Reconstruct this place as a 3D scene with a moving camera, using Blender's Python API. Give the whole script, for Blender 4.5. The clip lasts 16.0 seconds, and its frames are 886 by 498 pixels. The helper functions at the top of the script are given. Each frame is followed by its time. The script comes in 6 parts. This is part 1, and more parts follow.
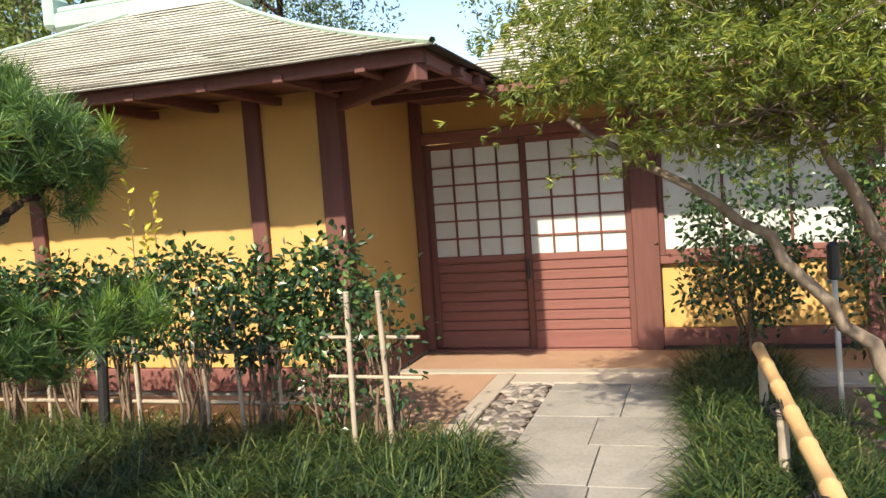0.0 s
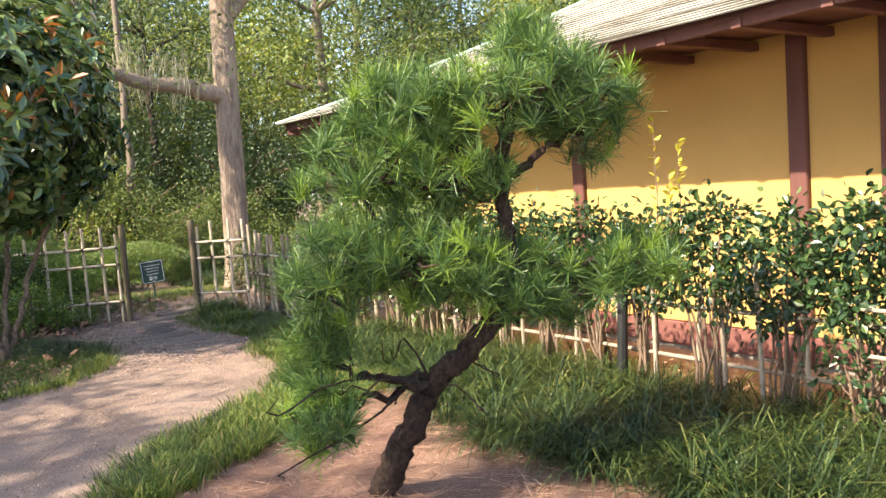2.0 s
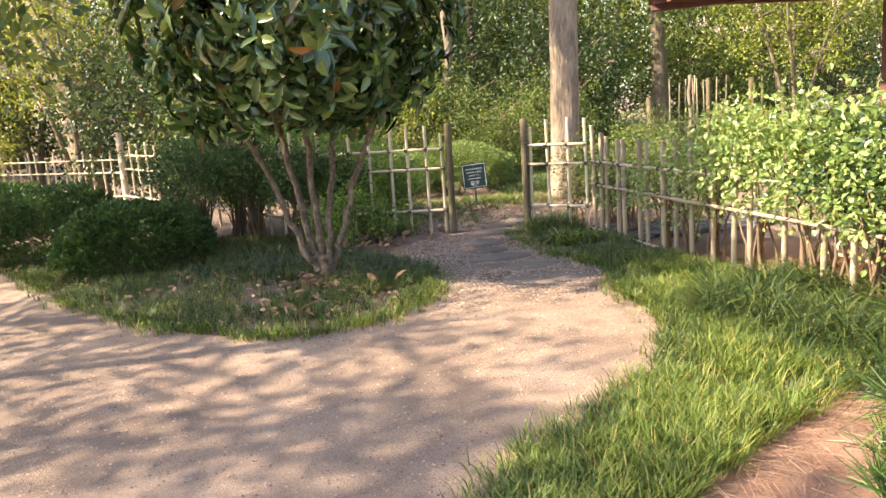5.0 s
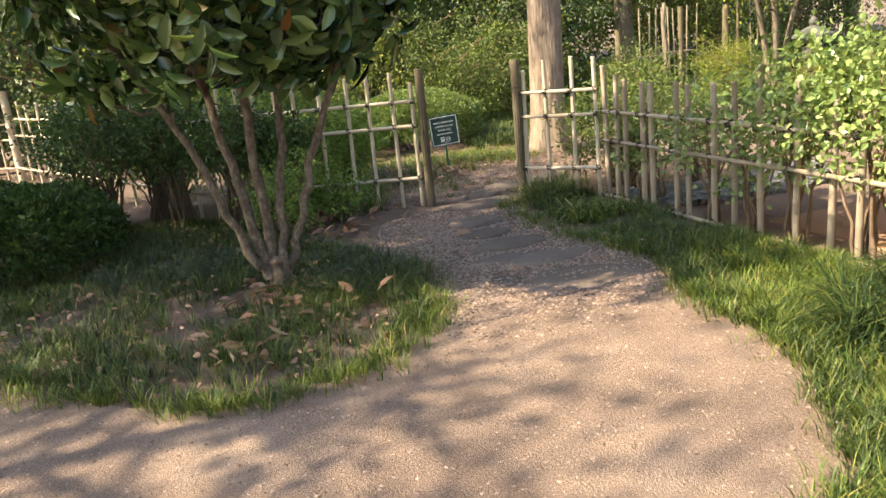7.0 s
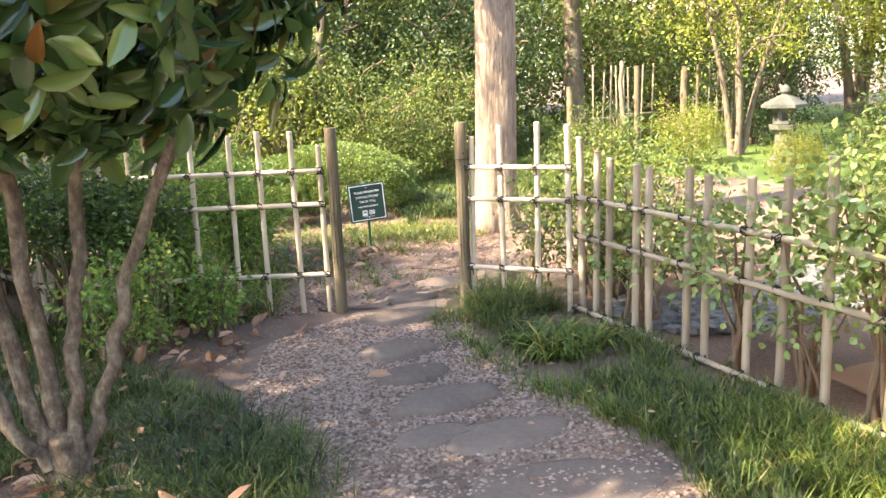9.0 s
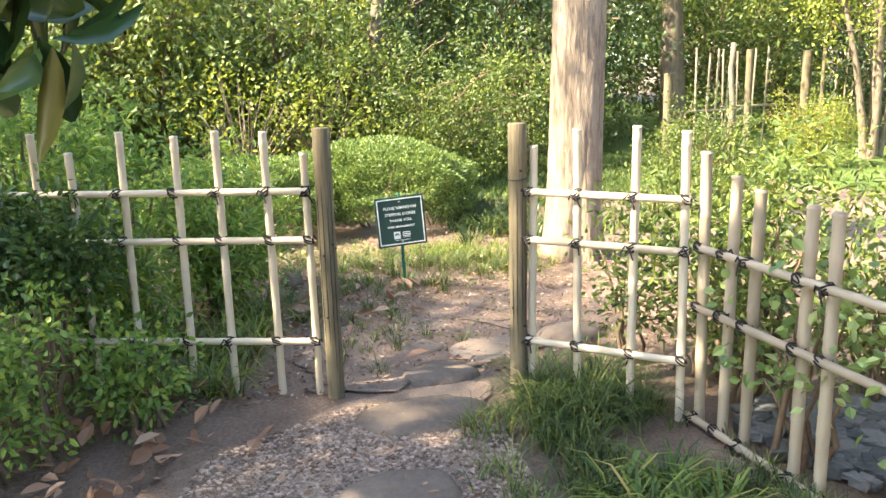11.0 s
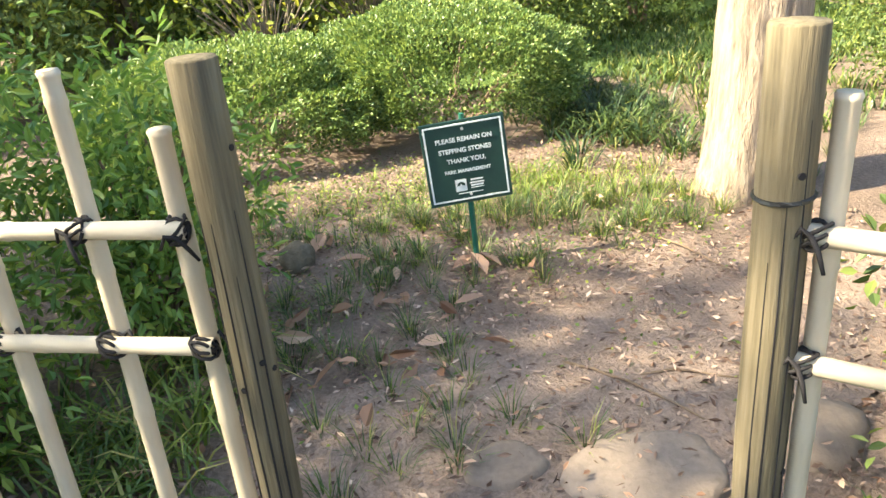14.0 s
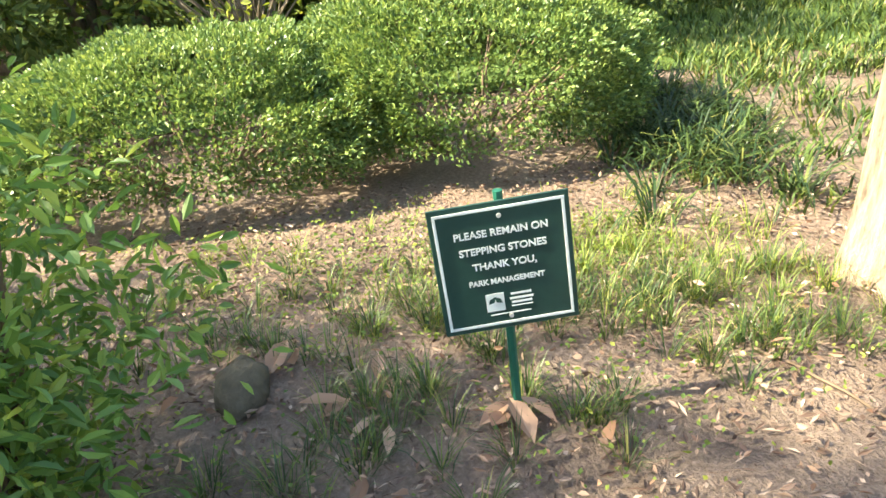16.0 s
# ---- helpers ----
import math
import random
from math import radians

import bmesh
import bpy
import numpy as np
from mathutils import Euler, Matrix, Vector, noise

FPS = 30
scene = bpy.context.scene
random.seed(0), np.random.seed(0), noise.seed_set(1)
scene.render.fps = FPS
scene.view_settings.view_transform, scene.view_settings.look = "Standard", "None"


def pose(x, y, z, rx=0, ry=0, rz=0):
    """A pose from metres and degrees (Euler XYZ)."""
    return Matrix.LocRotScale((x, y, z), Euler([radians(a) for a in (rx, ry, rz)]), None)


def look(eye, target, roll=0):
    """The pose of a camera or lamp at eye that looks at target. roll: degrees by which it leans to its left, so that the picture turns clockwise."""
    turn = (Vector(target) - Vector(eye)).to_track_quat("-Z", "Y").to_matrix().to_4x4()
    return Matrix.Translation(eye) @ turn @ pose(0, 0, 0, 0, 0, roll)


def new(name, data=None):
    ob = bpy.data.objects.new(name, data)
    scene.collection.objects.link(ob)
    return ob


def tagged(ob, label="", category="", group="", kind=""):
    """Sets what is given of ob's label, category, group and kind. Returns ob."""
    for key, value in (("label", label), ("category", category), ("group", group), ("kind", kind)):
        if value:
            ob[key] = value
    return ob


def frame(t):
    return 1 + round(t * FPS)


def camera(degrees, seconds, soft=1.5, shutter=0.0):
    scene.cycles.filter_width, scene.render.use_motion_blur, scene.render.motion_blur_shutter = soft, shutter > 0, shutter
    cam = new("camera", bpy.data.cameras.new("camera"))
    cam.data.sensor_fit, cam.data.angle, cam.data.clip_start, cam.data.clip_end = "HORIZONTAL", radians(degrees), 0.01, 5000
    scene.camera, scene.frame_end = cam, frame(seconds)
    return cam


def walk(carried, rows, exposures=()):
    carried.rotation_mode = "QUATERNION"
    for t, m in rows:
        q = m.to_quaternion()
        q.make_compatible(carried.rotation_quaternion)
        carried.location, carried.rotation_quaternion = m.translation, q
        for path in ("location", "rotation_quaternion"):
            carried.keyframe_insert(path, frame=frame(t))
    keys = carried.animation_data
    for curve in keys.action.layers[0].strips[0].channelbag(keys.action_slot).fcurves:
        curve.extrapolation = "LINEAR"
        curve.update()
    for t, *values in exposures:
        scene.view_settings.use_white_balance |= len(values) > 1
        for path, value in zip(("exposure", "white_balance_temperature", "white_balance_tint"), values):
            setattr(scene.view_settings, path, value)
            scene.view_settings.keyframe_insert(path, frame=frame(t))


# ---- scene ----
cam = camera(58.2, 16.0)
METRES, EYE, TILT, LEAN, TURN = 12.0, 1.5, 0.0, 0.0, 17.6
ROWS = [
    (0.0, 0.0, 0.0, 0.0, -0.29, -3.99, 4.13),
    (0.5, 0.0174, 0.0029, -0.0004, 2.11, -4.93, 3.55),
    (1.0, 0.0193, 0.0101, 0.0003, 9.73, -5.0, 2.81),
    (1.5, 0.0112, 0.0169, -0.0012, 24.46, -4.77, 2.68),
    (2.0, 0.0019, 0.0266, -0.0029, 37.67, -4.61, 4.02),
    (2.5, -0.0093, 0.0405, -0.0005, 50.64, -4.95, 5.92),
    (3.0, -0.0333, 0.0469, -0.0015, 58.07, -5.03, 4.62),
    (3.5, -0.0629, 0.0595, -0.0025, 57.91, -6.87, 3.24),
    (4.0, -0.0863, 0.0747, -0.0017, 59.26, -7.37, 2.73),
    (6.5, -0.2609, 0.121, -0.0057, 55.26, -15.64, 5.21),
    (7.0, -0.2937, 0.1432, -0.0004, 53.35, -14.96, 5.44),
    (7.5, -0.3322, 0.1633, 0.0006, 49.57, -12.55, 4.08),
    (8.0, -0.3605, 0.1918, 0.0, 48.43, -12.14, 4.66),
    (8.5, -0.3873, 0.2186, 0.0001, 48.62, -12.33, 3.87),
    (9.0, -0.4193, 0.2482, 0.0009, 49.09, -11.99, 2.33),
    (11.5, -0.5537, 0.3779, -0.0031, 56.38, -13.55, 1.46),
    (12.0, -0.5839, 0.3979, -0.0038, 57.85, -14.72, 1.17),
    (12.5, -0.6092, 0.4192, -0.0016, 60.83, -16.76, 1.58),
    (13.0, -0.6384, 0.433, -0.0047, 61.41, -19.11, 1.56),
    (13.5, -0.6646, 0.4484, -0.0063, 60.61, -20.12, 3.51),
    (14.0, -0.6852, 0.4647, -0.0067, 60.68, -23.73, 4.81),
    (14.5, -0.7071, 0.473, -0.0079, 62.49, -24.07, 4.26),
    (15.0, -0.7377, 0.4823, -0.0115, 62.65, -24.97, 4.04),
    (15.5, -0.7604, 0.4973, -0.0117, 62.69, -25.67, 4.51),
    (16.0, -0.7826, 0.5181, -0.012, 62.28, -26.32, 4.82),
]
EXPOSURES = [(0.0, 1.15, 6450, 10), (1.5, 1.45, 6500, 11), (2.5, 2.25, 7050, 17), (4.0, 2.35, 7350, 16), (7.0, 1.85, 7350, 10), (8.0, 2.3, 7300, 13), (9.0, 2.85, 7250, 14), (11.5, 2.85, 7000, 5), (13.5, 2.7, 6950, 3), (16.0, 2.7, 6950, 0)]
walk(cam, [(t, pose(0, 0, EYE, TILT, LEAN, TURN) @ pose(METRES * x, METRES * y, METRES * z, 90 + pitch, roll, yaw)) for t, x, y, z, yaw, pitch, roll in ROWS], EXPOSURES)

from mathutils import geometry

# ---- world and sun ----
SUN = Vector((0.02, 1.0, -0.93)).normalized()          # the way the sunlight travels
world = bpy.data.worlds.new("sky")
scene.world = world
world.use_nodes = True
wn = world.node_tree.nodes
sky = wn.new("ShaderNodeTexSky")
sky.sky_type = "NISHITA"
sky.sun_disc = False
sky.sun_elevation = math.asin(-SUN.z)
sky.sun_rotation = math.atan2(-SUN.x, -SUN.y)
sky.air_density, sky.dust_density = 1.0, 1.2
world.node_tree.links.new(sky.outputs[0], wn["Background"].inputs[0])
wn["Background"].inputs[1].default_value = 0.135
sun_data = bpy.data.lights.new("sun", "SUN")
sun_data.energy, sun_data.angle, sun_data.color = 4.0, radians(0.9), (1.0, 0.90, 0.70)
sun = new("sun", sun_data)
sun.matrix_world = look((0, 0, 12), Vector((0, 0, 12)) + SUN)


# ---- materials ----
def nodes_of(name):
    m = bpy.data.materials.new(name)
    m.use_nodes = True
    return m, m.node_tree.nodes, m.node_tree.links, m.node_tree.nodes["Principled BSDF"]


def ramp(n, stops):
    r = n.new("ShaderNodeValToRGB")
    while len(r.color_ramp.elements) < len(stops):
        r.color_ramp.elements.new(0.5)
    for e, (p, c) in zip(r.color_ramp.elements, stops):
        e.position, e.color = p, (*c, 1)
    return r


def surface(name, dark, light, rough=0.85, scale=3.0, fine=45.0, bump=0.3, dist=0.01, stretch=(1, 1, 1), spec=0.3, piece=0.0, metal=0.0, contrast=0.25, third=None, island=False):
    """Weathered surface: broad stains and fine grain between two colours, with relief."""
    m, n, l, b = nodes_of(name)
    co, mp = n.new("ShaderNodeTexCoord"), n.new("ShaderNodeMapping")
    mp.inputs["Scale"].default_value = stretch
    l.new(co.outputs["Object"], mp.inputs[0])
    t1, t2 = n.new("ShaderNodeTexNoise"), n.new("ShaderNodeTexNoise")
    for t, s, d in ((t1, scale, 4), (t2, fine, 5)):
        t.inputs["Scale"].default_value, t.inputs["Detail"].default_value, t.inputs["Roughness"].default_value = s, d, 0.65
        l.new(mp.outputs[0], t.inputs[0])
    mixf = n.new("ShaderNodeMix")
    mixf.inputs[0].default_value = 0.5
    l.new(t1.outputs[0], mixf.inputs[2]), l.new(t2.outputs[0], mixf.inputs[3])
    val = mixf.outputs[0]
    if piece:
        oi, ma = n.new("ShaderNodeObjectInfo"), n.new("ShaderNodeMath")
        ma.operation = "MULTIPLY_ADD"
        ma.inputs[1].default_value = piece
        l.new(n.new("ShaderNodeNewGeometry").outputs["Random Per Island"] if island else oi.outputs["Random"], ma.inputs[0]), l.new(val, ma.inputs[2])
        sub = n.new("ShaderNodeMath")
        sub.operation = "SUBTRACT"
        sub.inputs[1].default_value = piece / 2
        l.new(ma.outputs[0], sub.inputs[0])
        val = sub.outputs[0]
    stops = [(0.5 - contrast, dark), (0.5 + contrast, light)] if third is None else [(0.5 - contrast, dark), (0.5, third), (0.5 + contrast, light)]
    r = ramp(n, stops)
    l.new(val, r.inputs[0]), l.new(r.outputs[0], b.inputs["Base Color"])
    bp = n.new("ShaderNodeBump")
    bp.inputs["Strength"].default_value, bp.inputs["Distance"].default_value = bump, dist
    l.new(t2.outputs[0], bp.inputs["Height"]), l.new(bp.outputs[0], b.inputs["Normal"])
    b.inputs["Roughness"].default_value, b.inputs["Specular IOR Level"].default_value, b.inputs["Metallic"].default_value = rough, spec, metal
    return m


def foliage(name, stops, rough=0.5, through_light=0.35, spec=0.4):
    """Leaf: each leaf takes its own shade, and lets some light through."""
    m, n, l, b = nodes_of(name)
    g = n.new("ShaderNodeNewGeometry")
    r = ramp(n, [(p, (c[0] * 1.12, c[1], c[2] * 0.95)) for p, c in stops])
    l.new(g.outputs["Random Per Island"], r.inputs[0])
    b.inputs["Roughness"].default_value, b.inputs["Specular IOR Level"].default_value = rough, spec
    l.new(r.outputs[0], b.inputs["Base Color"])
    tr, mx, hs = n.new("ShaderNodeBsdfTranslucent"), n.new("ShaderNodeMixShader"), n.new("ShaderNodeHueSaturation")
    hs.inputs["Value"].default_value, hs.inputs["Saturation"].default_value, hs.inputs["Hue"].default_value = 1.7, 1.1, 0.485
    l.new(r.outputs[0], hs.inputs["Color"]), l.new(hs.outputs[0], tr.inputs[0])
    mx.inputs[0].default_value = 0.65 * through_light
    l.new(b.outputs[0], mx.inputs[1]), l.new(tr.outputs[0], mx.inputs[2])
    l.new(mx.outputs[0], n["Material Output"].inputs[0])
    return m


M_SOIL = surface("garden_soil", (0.10, 0.070, 0.056), (0.37, 0.265, 0.21), 0.95, 1.8, 55, 1.0, 0.03, third=(0.225, 0.158, 0.126), contrast=0.18)
M_STRAW = surface("pine_straw", (0.16, 0.085, 0.055), (0.42, 0.27, 0.19), 0.9, 2.5, 90, 0.9, 0.02, third=(0.30, 0.175, 0.125))
M_PATH = surface("decomposed_granite", (0.19, 0.132, 0.103), (0.50, 0.365, 0.288), 0.95, 0.9, 120, 1.0, 0.02, third=(0.33, 0.232, 0.180), contrast=0.15)
M_EARTH = surface("bare_earth", (0.13, 0.092, 0.074), (0.38, 0.275, 0.22), 0.95, 1.1, 70, 1.0, 0.02, third=(0.25, 0.178, 0.143), contrast=0.2)
M_GRAVEL = surface("pink_gravel", (0.18, 0.125, 0.10), (0.52, 0.385, 0.315), 0.9, 8, 150, 0.8, 0.01, piece=0.7, island=True)
M_PLASTER = surface("ochre_plaster", (0.50, 0.30, 0.095), (0.61, 0.38, 0.135), 0.9, 1.2, 120, 0.25, 0.004)
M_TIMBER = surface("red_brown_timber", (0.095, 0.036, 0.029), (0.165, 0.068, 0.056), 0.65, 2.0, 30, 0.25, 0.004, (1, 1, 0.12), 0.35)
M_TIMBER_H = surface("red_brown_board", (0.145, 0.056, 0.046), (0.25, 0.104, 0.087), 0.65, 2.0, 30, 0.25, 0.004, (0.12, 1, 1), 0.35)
M_SHINGLE = surface("weathered_shingle", (0.34, 0.315, 0.25), (0.56, 0.52, 0.42), 0.85, 1.0, 40, 0.4, 0.006, (0.35, 1, 1), piece=0.15)
M_COPPER = surface("green_copper", (0.25, 0.36, 0.30), (0.45, 0.56, 0.47), 0.6, 2.0, 50, 0.2, 0.003, metal=0.1)
M_PAPER = surface("frosted_pane", (0.50, 0.52, 0.50), (0.60, 0.61, 0.58), 0.35, 1.5, 15, 0.05, 0.002, spec=0.5)
M_CONCRETE = surface("smooth_concrete", (0.27, 0.22, 0.175), (0.44, 0.37, 0.30), 0.85, 1.2, 60, 0.3, 0.004)
M_AGGREGATE = surface("brown_aggregate", (0.22, 0.125, 0.075), (0.46, 0.29, 0.19), 0.85, 1.0, 160, 0.6, 0.006)
M_FLAG = surface("grey_flagstone", (0.17, 0.155, 0.135), (0.36, 0.325, 0.285), 0.85, 2.2, 45, 0.4, 0.006, piece=0.18)
M_ROCK = surface("mossy_brown_rock", (0.05, 0.04, 0.028), (0.17, 0.135, 0.095), 0.95, 6, 40, 0.8, 0.02)
M_STONE = surface("stepping_stone", (0.115, 0.086, 0.07), (0.255, 0.195, 0.158), 0.9, 2.0, 40, 0.5, 0.01, piece=0.3)
M_PEBBLE = surface("river_pebble", (0.09, 0.075, 0.065), (0.34, 0.29, 0.25), 0.7, 5, 50, 0.2, 0.004, piece=0.7)
M_DARKPEB = surface("dark_pebble", (0.07, 0.075, 0.08), (0.24, 0.24, 0.245), 0.6, 3, 60, 0.6, 0.02, piece=0.5, island=True)
M_GRANITE = surface("lantern_granite", (0.07, 0.073, 0.06), (0.18, 0.18, 0.15), 0.9, 2, 60, 0.4, 0.006)
M_POST = surface("lichened_post", (0.070, 0.054, 0.037), (0.27, 0.215, 0.155), 0.9, 3.5, 75, 0.8, 0.006, (1, 1, 0.05), third=(0.17, 0.135, 0.085), contrast=0.16)
M_BAMBOO = surface("bleached_bamboo", (0.46, 0.37, 0.27), (0.68, 0.58, 0.46), 0.6, 2.5, 30, 0.2, 0.003, (1, 1, 0.12), piece=0.3)
M_BAMBOO_OLD = surface("grey_bamboo", (0.26, 0.205, 0.15), (0.46, 0.38, 0.29), 0.7, 2.5, 30, 0.2, 0.003, (1, 1, 0.12), piece=0.3)
M_BAMBOO_TAN = surface("tan_bamboo", (0.50, 0.29, 0.12), (0.68, 0.45, 0.22), 0.5, 2.5, 30, 0.2, 0.003, (1, 1, 0.2))
M_TWINE = surface("black_twine", (0.012, 0.01, 0.012), (0.035, 0.03, 0.032), 0.8, 10, 90, 0.4, 0.002)
M_BLACK = surface("black_metal", (0.012, 0.012, 0.013), (0.03, 0.03, 0.03), 0.45, 6, 60, 0.1, 0.001, spec=0.5)
M_GREYPOLE = surface("pale_pole", (0.42, 0.40, 0.36), (0.60, 0.57, 0.52), 0.6, 4, 40, 0.2, 0.002)
M_SIGN = surface("dark_green_plate", (0.012, 0.045, 0.036), (0.022, 0.065, 0.052), 0.4, 3, 50, 0.05, 0.001, spec=0.5)
M_SIGNPOLE = surface("green_pole", (0.012, 0.085, 0.055), (0.025, 0.13, 0.09), 0.45, 6, 60, 0.1, 0.001)
M_WHITE = surface("white_lettering", (0.66, 0.68, 0.66), (0.80, 0.82, 0.80), 0.5, 6, 60, 0.02, 0.001)
M_BARK_PALE = surface("pale_furrowed_bark", (0.075, 0.052, 0.039), (0.45, 0.355, 0.275), 0.95, 9, 40, 1.0, 0.03, (1, 1, 0.22), third=(0.31, 0.235, 0.178), contrast=0.2)
M_BARK_DARK = surface("dark_flaky_bark", (0.010, 0.007, 0.006), (0.115, 0.074, 0.055), 0.95, 14, 45, 1.0, 0.04, (1, 1, 0.6), contrast=0.16)
M_BARK_GREY = surface("grey_mottled_bark", (0.05, 0.037, 0.028), (0.32, 0.25, 0.185), 0.85, 7, 30, 0.5, 0.01, (1, 1, 0.4))
M_BARK_MAG = surface("lichen_spotted_bark", (0.030, 0.021, 0.016), (0.33, 0.27, 0.20), 0.85, 16, 45, 0.6, 0.01, (1, 1, 0.55), third=(0.14, 0.10, 0.072), contrast=0.18)
M_TWIG = surface("brown_twig", (0.09, 0.06, 0.04), (0.24, 0.165, 0.115), 0.85, 8, 60, 0.4, 0.004)
M_DEADLEAF = foliage("fallen_leaf", [(0, (0.15, 0.085, 0.055)), (0.5, (0.30, 0.195, 0.135)), (1, (0.46, 0.34, 0.26))], 0.7, 0.2)
M_PINE = foliage("pine_needles", [(0, (0.030, 0.080, 0.030)), (0.6, (0.075, 0.160, 0.046)), (1, (0.18, 0.29, 0.065))], 0.42, 0.25)
M_PINE_NEW = foliage("young_needles", [(0, (0.12, 0.24, 0.04)), (1, (0.24, 0.38, 0.06))], 0.45, 0.35)
M_MAGNOLIA = foliage("magnolia_leaves", [(0, (0.020, 0.052, 0.018)), (0.6, (0.062, 0.122, 0.036)), (0.92, (0.15, 0.23, 0.065)), (0.985, (0.13, 0.10, 0.03)), (1, (0.20, 0.10, 0.03))], 0.22, 0.14, 0.65)
M_BRONZE = foliage("bronze_leaves", [(0, (0.17, 0.085, 0.028)), (1, (0.30, 0.155, 0.04))], 0.4, 0.3)
M_HOLLY = foliage("holly_leaves", [(0, (0.012, 0.034, 0.014)), (0.8, (0.035, 0.080, 0.028)), (1, (0.10, 0.17, 0.045))], 0.3, 0.2, 0.5)
M_HOLLY_NEW = foliage("yellow_shoots", [(0, (0.36, 0.38, 0.05)), (1, (0.55, 0.50, 0.08))], 0.4, 0.3)
M_MAPLE = foliage("lace_maple_leaves", [(0, (0.065, 0.115, 0.028)), (0.6, (0.140, 0.205, 0.042)), (1, (0.29, 0.33, 0.06))], 0.5, 0.5)
M_AZALEA = foliage("azalea_leaves", [(0, (0.055, 0.110, 0.036)), (0.6, (0.125, 0.205, 0.062)), (1, (0.26, 0.35, 0.11))], 0.4, 0.35)
M_BOX = foliage("box_leaves", [(0, (0.025, 0.060, 0.018)), (0.7, (0.055, 0.115, 0.03)), (1, (0.10, 0.18, 0.04))], 0.45, 0.25)
M_NANDINA = foliage("nandina_leaves", [(0, (0.065, 0.145, 0.040)), (0.7, (0.155, 0.275, 0.068)), (1, (0.30, 0.40, 0.10))], 0.45, 0.5)
M_VINE = foliage("pale_glossy_leaves", [(0, (0.09, 0.16, 0.055)), (0.6, (0.19, 0.30, 0.10)), (1, (0.36, 0.47, 0.19))], 0.3, 0.35, 0.5)
M_GRASS = foliage("grass_blades", [(0, (0.030, 0.068, 0.016)), (0.5, (0.085, 0.150, 0.028)), (0.88, (0.19, 0.26, 0.05)), (1, (0.38, 0.32, 0.13))], 0.5, 0.35)
# dark mondo green, lowered further to put the hedge strip's shade into the blades
M_MONDO_SHADE = foliage("shade_dark_mondo_blades", [(0, (0.010, 0.026, 0.010)), (0.55, (0.030, 0.060, 0.019)), (0.9, (0.08, 0.125, 0.032)), (1, (0.17, 0.19, 0.06))], 0.4, 0.25)
M_TURF = foliage("turf_blades", [(0, (0.018, 0.042, 0.014)), (0.55, (0.055, 0.100, 0.026)), (0.9, (0.14, 0.20, 0.045)), (1, (0.28, 0.27, 0.10))], 0.45, 0.3)
M_LAWN = surface("sunny_lawn", (0.05, 0.095, 0.022), (0.15, 0.215, 0.05), 0.9, 1.2, 90, 0.8, 0.02)
M_WOOD_A = foliage("woodland_leaves", [(0, (0.040, 0.075, 0.022)), (0.6, (0.095, 0.150, 0.040)), (1, (0.20, 0.26, 0.065))], 0.5, 0.4)
M_WOOD_B = foliage("yellow_green_leaves", [(0, (0.085, 0.130, 0.025)), (0.6, (0.18, 0.24, 0.045)), (1, (0.33, 0.37, 0.08))], 0.5, 0.45)
M_WOOD_C = foliage("dark_evergreen_leaves", [(0, (0.018, 0.042, 0.018)), (0.7, (0.045, 0.085, 0.032)), (1, (0.09, 0.14, 0.05))], 0.45, 0.3)
# dark butt ends and undersides; the tone paints the shadow line under each course
M_BUTT_SHADE = surface("butt_and_gap_shade", (0.045, 0.042, 0.034), (0.11, 0.10, 0.08), 0.95, 2, 40, 0.3, 0.004)
M_CHIP = foliage("bark_chips", [(0, (0.07, 0.045, 0.036)), (0.6, (0.20, 0.14, 0.11)), (0.9, (0.38, 0.29, 0.23)), (1, (0.55, 0.46, 0.38))], 0.9, 0.05)
M_CLOVER = foliage("low_weeds", [(0, (0.06, 0.11, 0.025)), (0.7, (0.15, 0.22, 0.04)), (1, (0.28, 0.32, 0.07))], 0.6, 0.3)
M_BLOSSOM = foliage("pale_pink_blossom", [(0, (0.55, 0.40, 0.46)), (1, (0.75, 0.62, 0.66))], 0.6, 0.4)
M_MOSS = foliage("hanging_moss", [(0, (0.20, 0.22, 0.15)), (1, (0.36, 0.38, 0.27))], 0.8, 0.4)


# ---- mesh helpers ----
def unit(a):
    return a / np.maximum(np.linalg.norm(a, axis=-1, keepdims=True), 1e-9)


def quads(name, verts, faces, material, smooth=False):
    verts, faces = np.asarray(verts, np.float32).reshape(-1, 3), np.asarray(faces, np.int32).reshape(-1, 4)
    me = bpy.data.meshes.new(name)
    me.vertices.add(len(verts))
    me.vertices.foreach_set("co", verts.ravel())
    me.loops.add(faces.size)
    me.loops.foreach_set("vertex_index", faces.ravel())
    me.polygons.add(len(faces))
    me.polygons.foreach_set("loop_start", np.arange(0, faces.size, 4, dtype=np.int32))
    me.polygons.foreach_set("use_smooth", np.full(len(faces), smooth))
    me.update(calc_edges=True)
    me.validate()
    me.materials.append(material)
    return me


def join(*geos):
    vs, fs, k = [], [], 0
    for v, f in geos:
        v, f = np.asarray(v).reshape(-1, 3), np.asarray(f).reshape(-1, 4)
        vs.append(v), fs.append(f + k)
        k += len(v)
    return np.concatenate(vs), np.concatenate(fs)


def thing(name, label, category, at=(0, 0, 0), group="", kind=""):
    return tagged_at(new(name), at, label, category, group, kind)


def tagged_at(ob, at, label, category, group="", kind=""):
    ob.location = at
    return tagged(ob, label, category, group, kind)


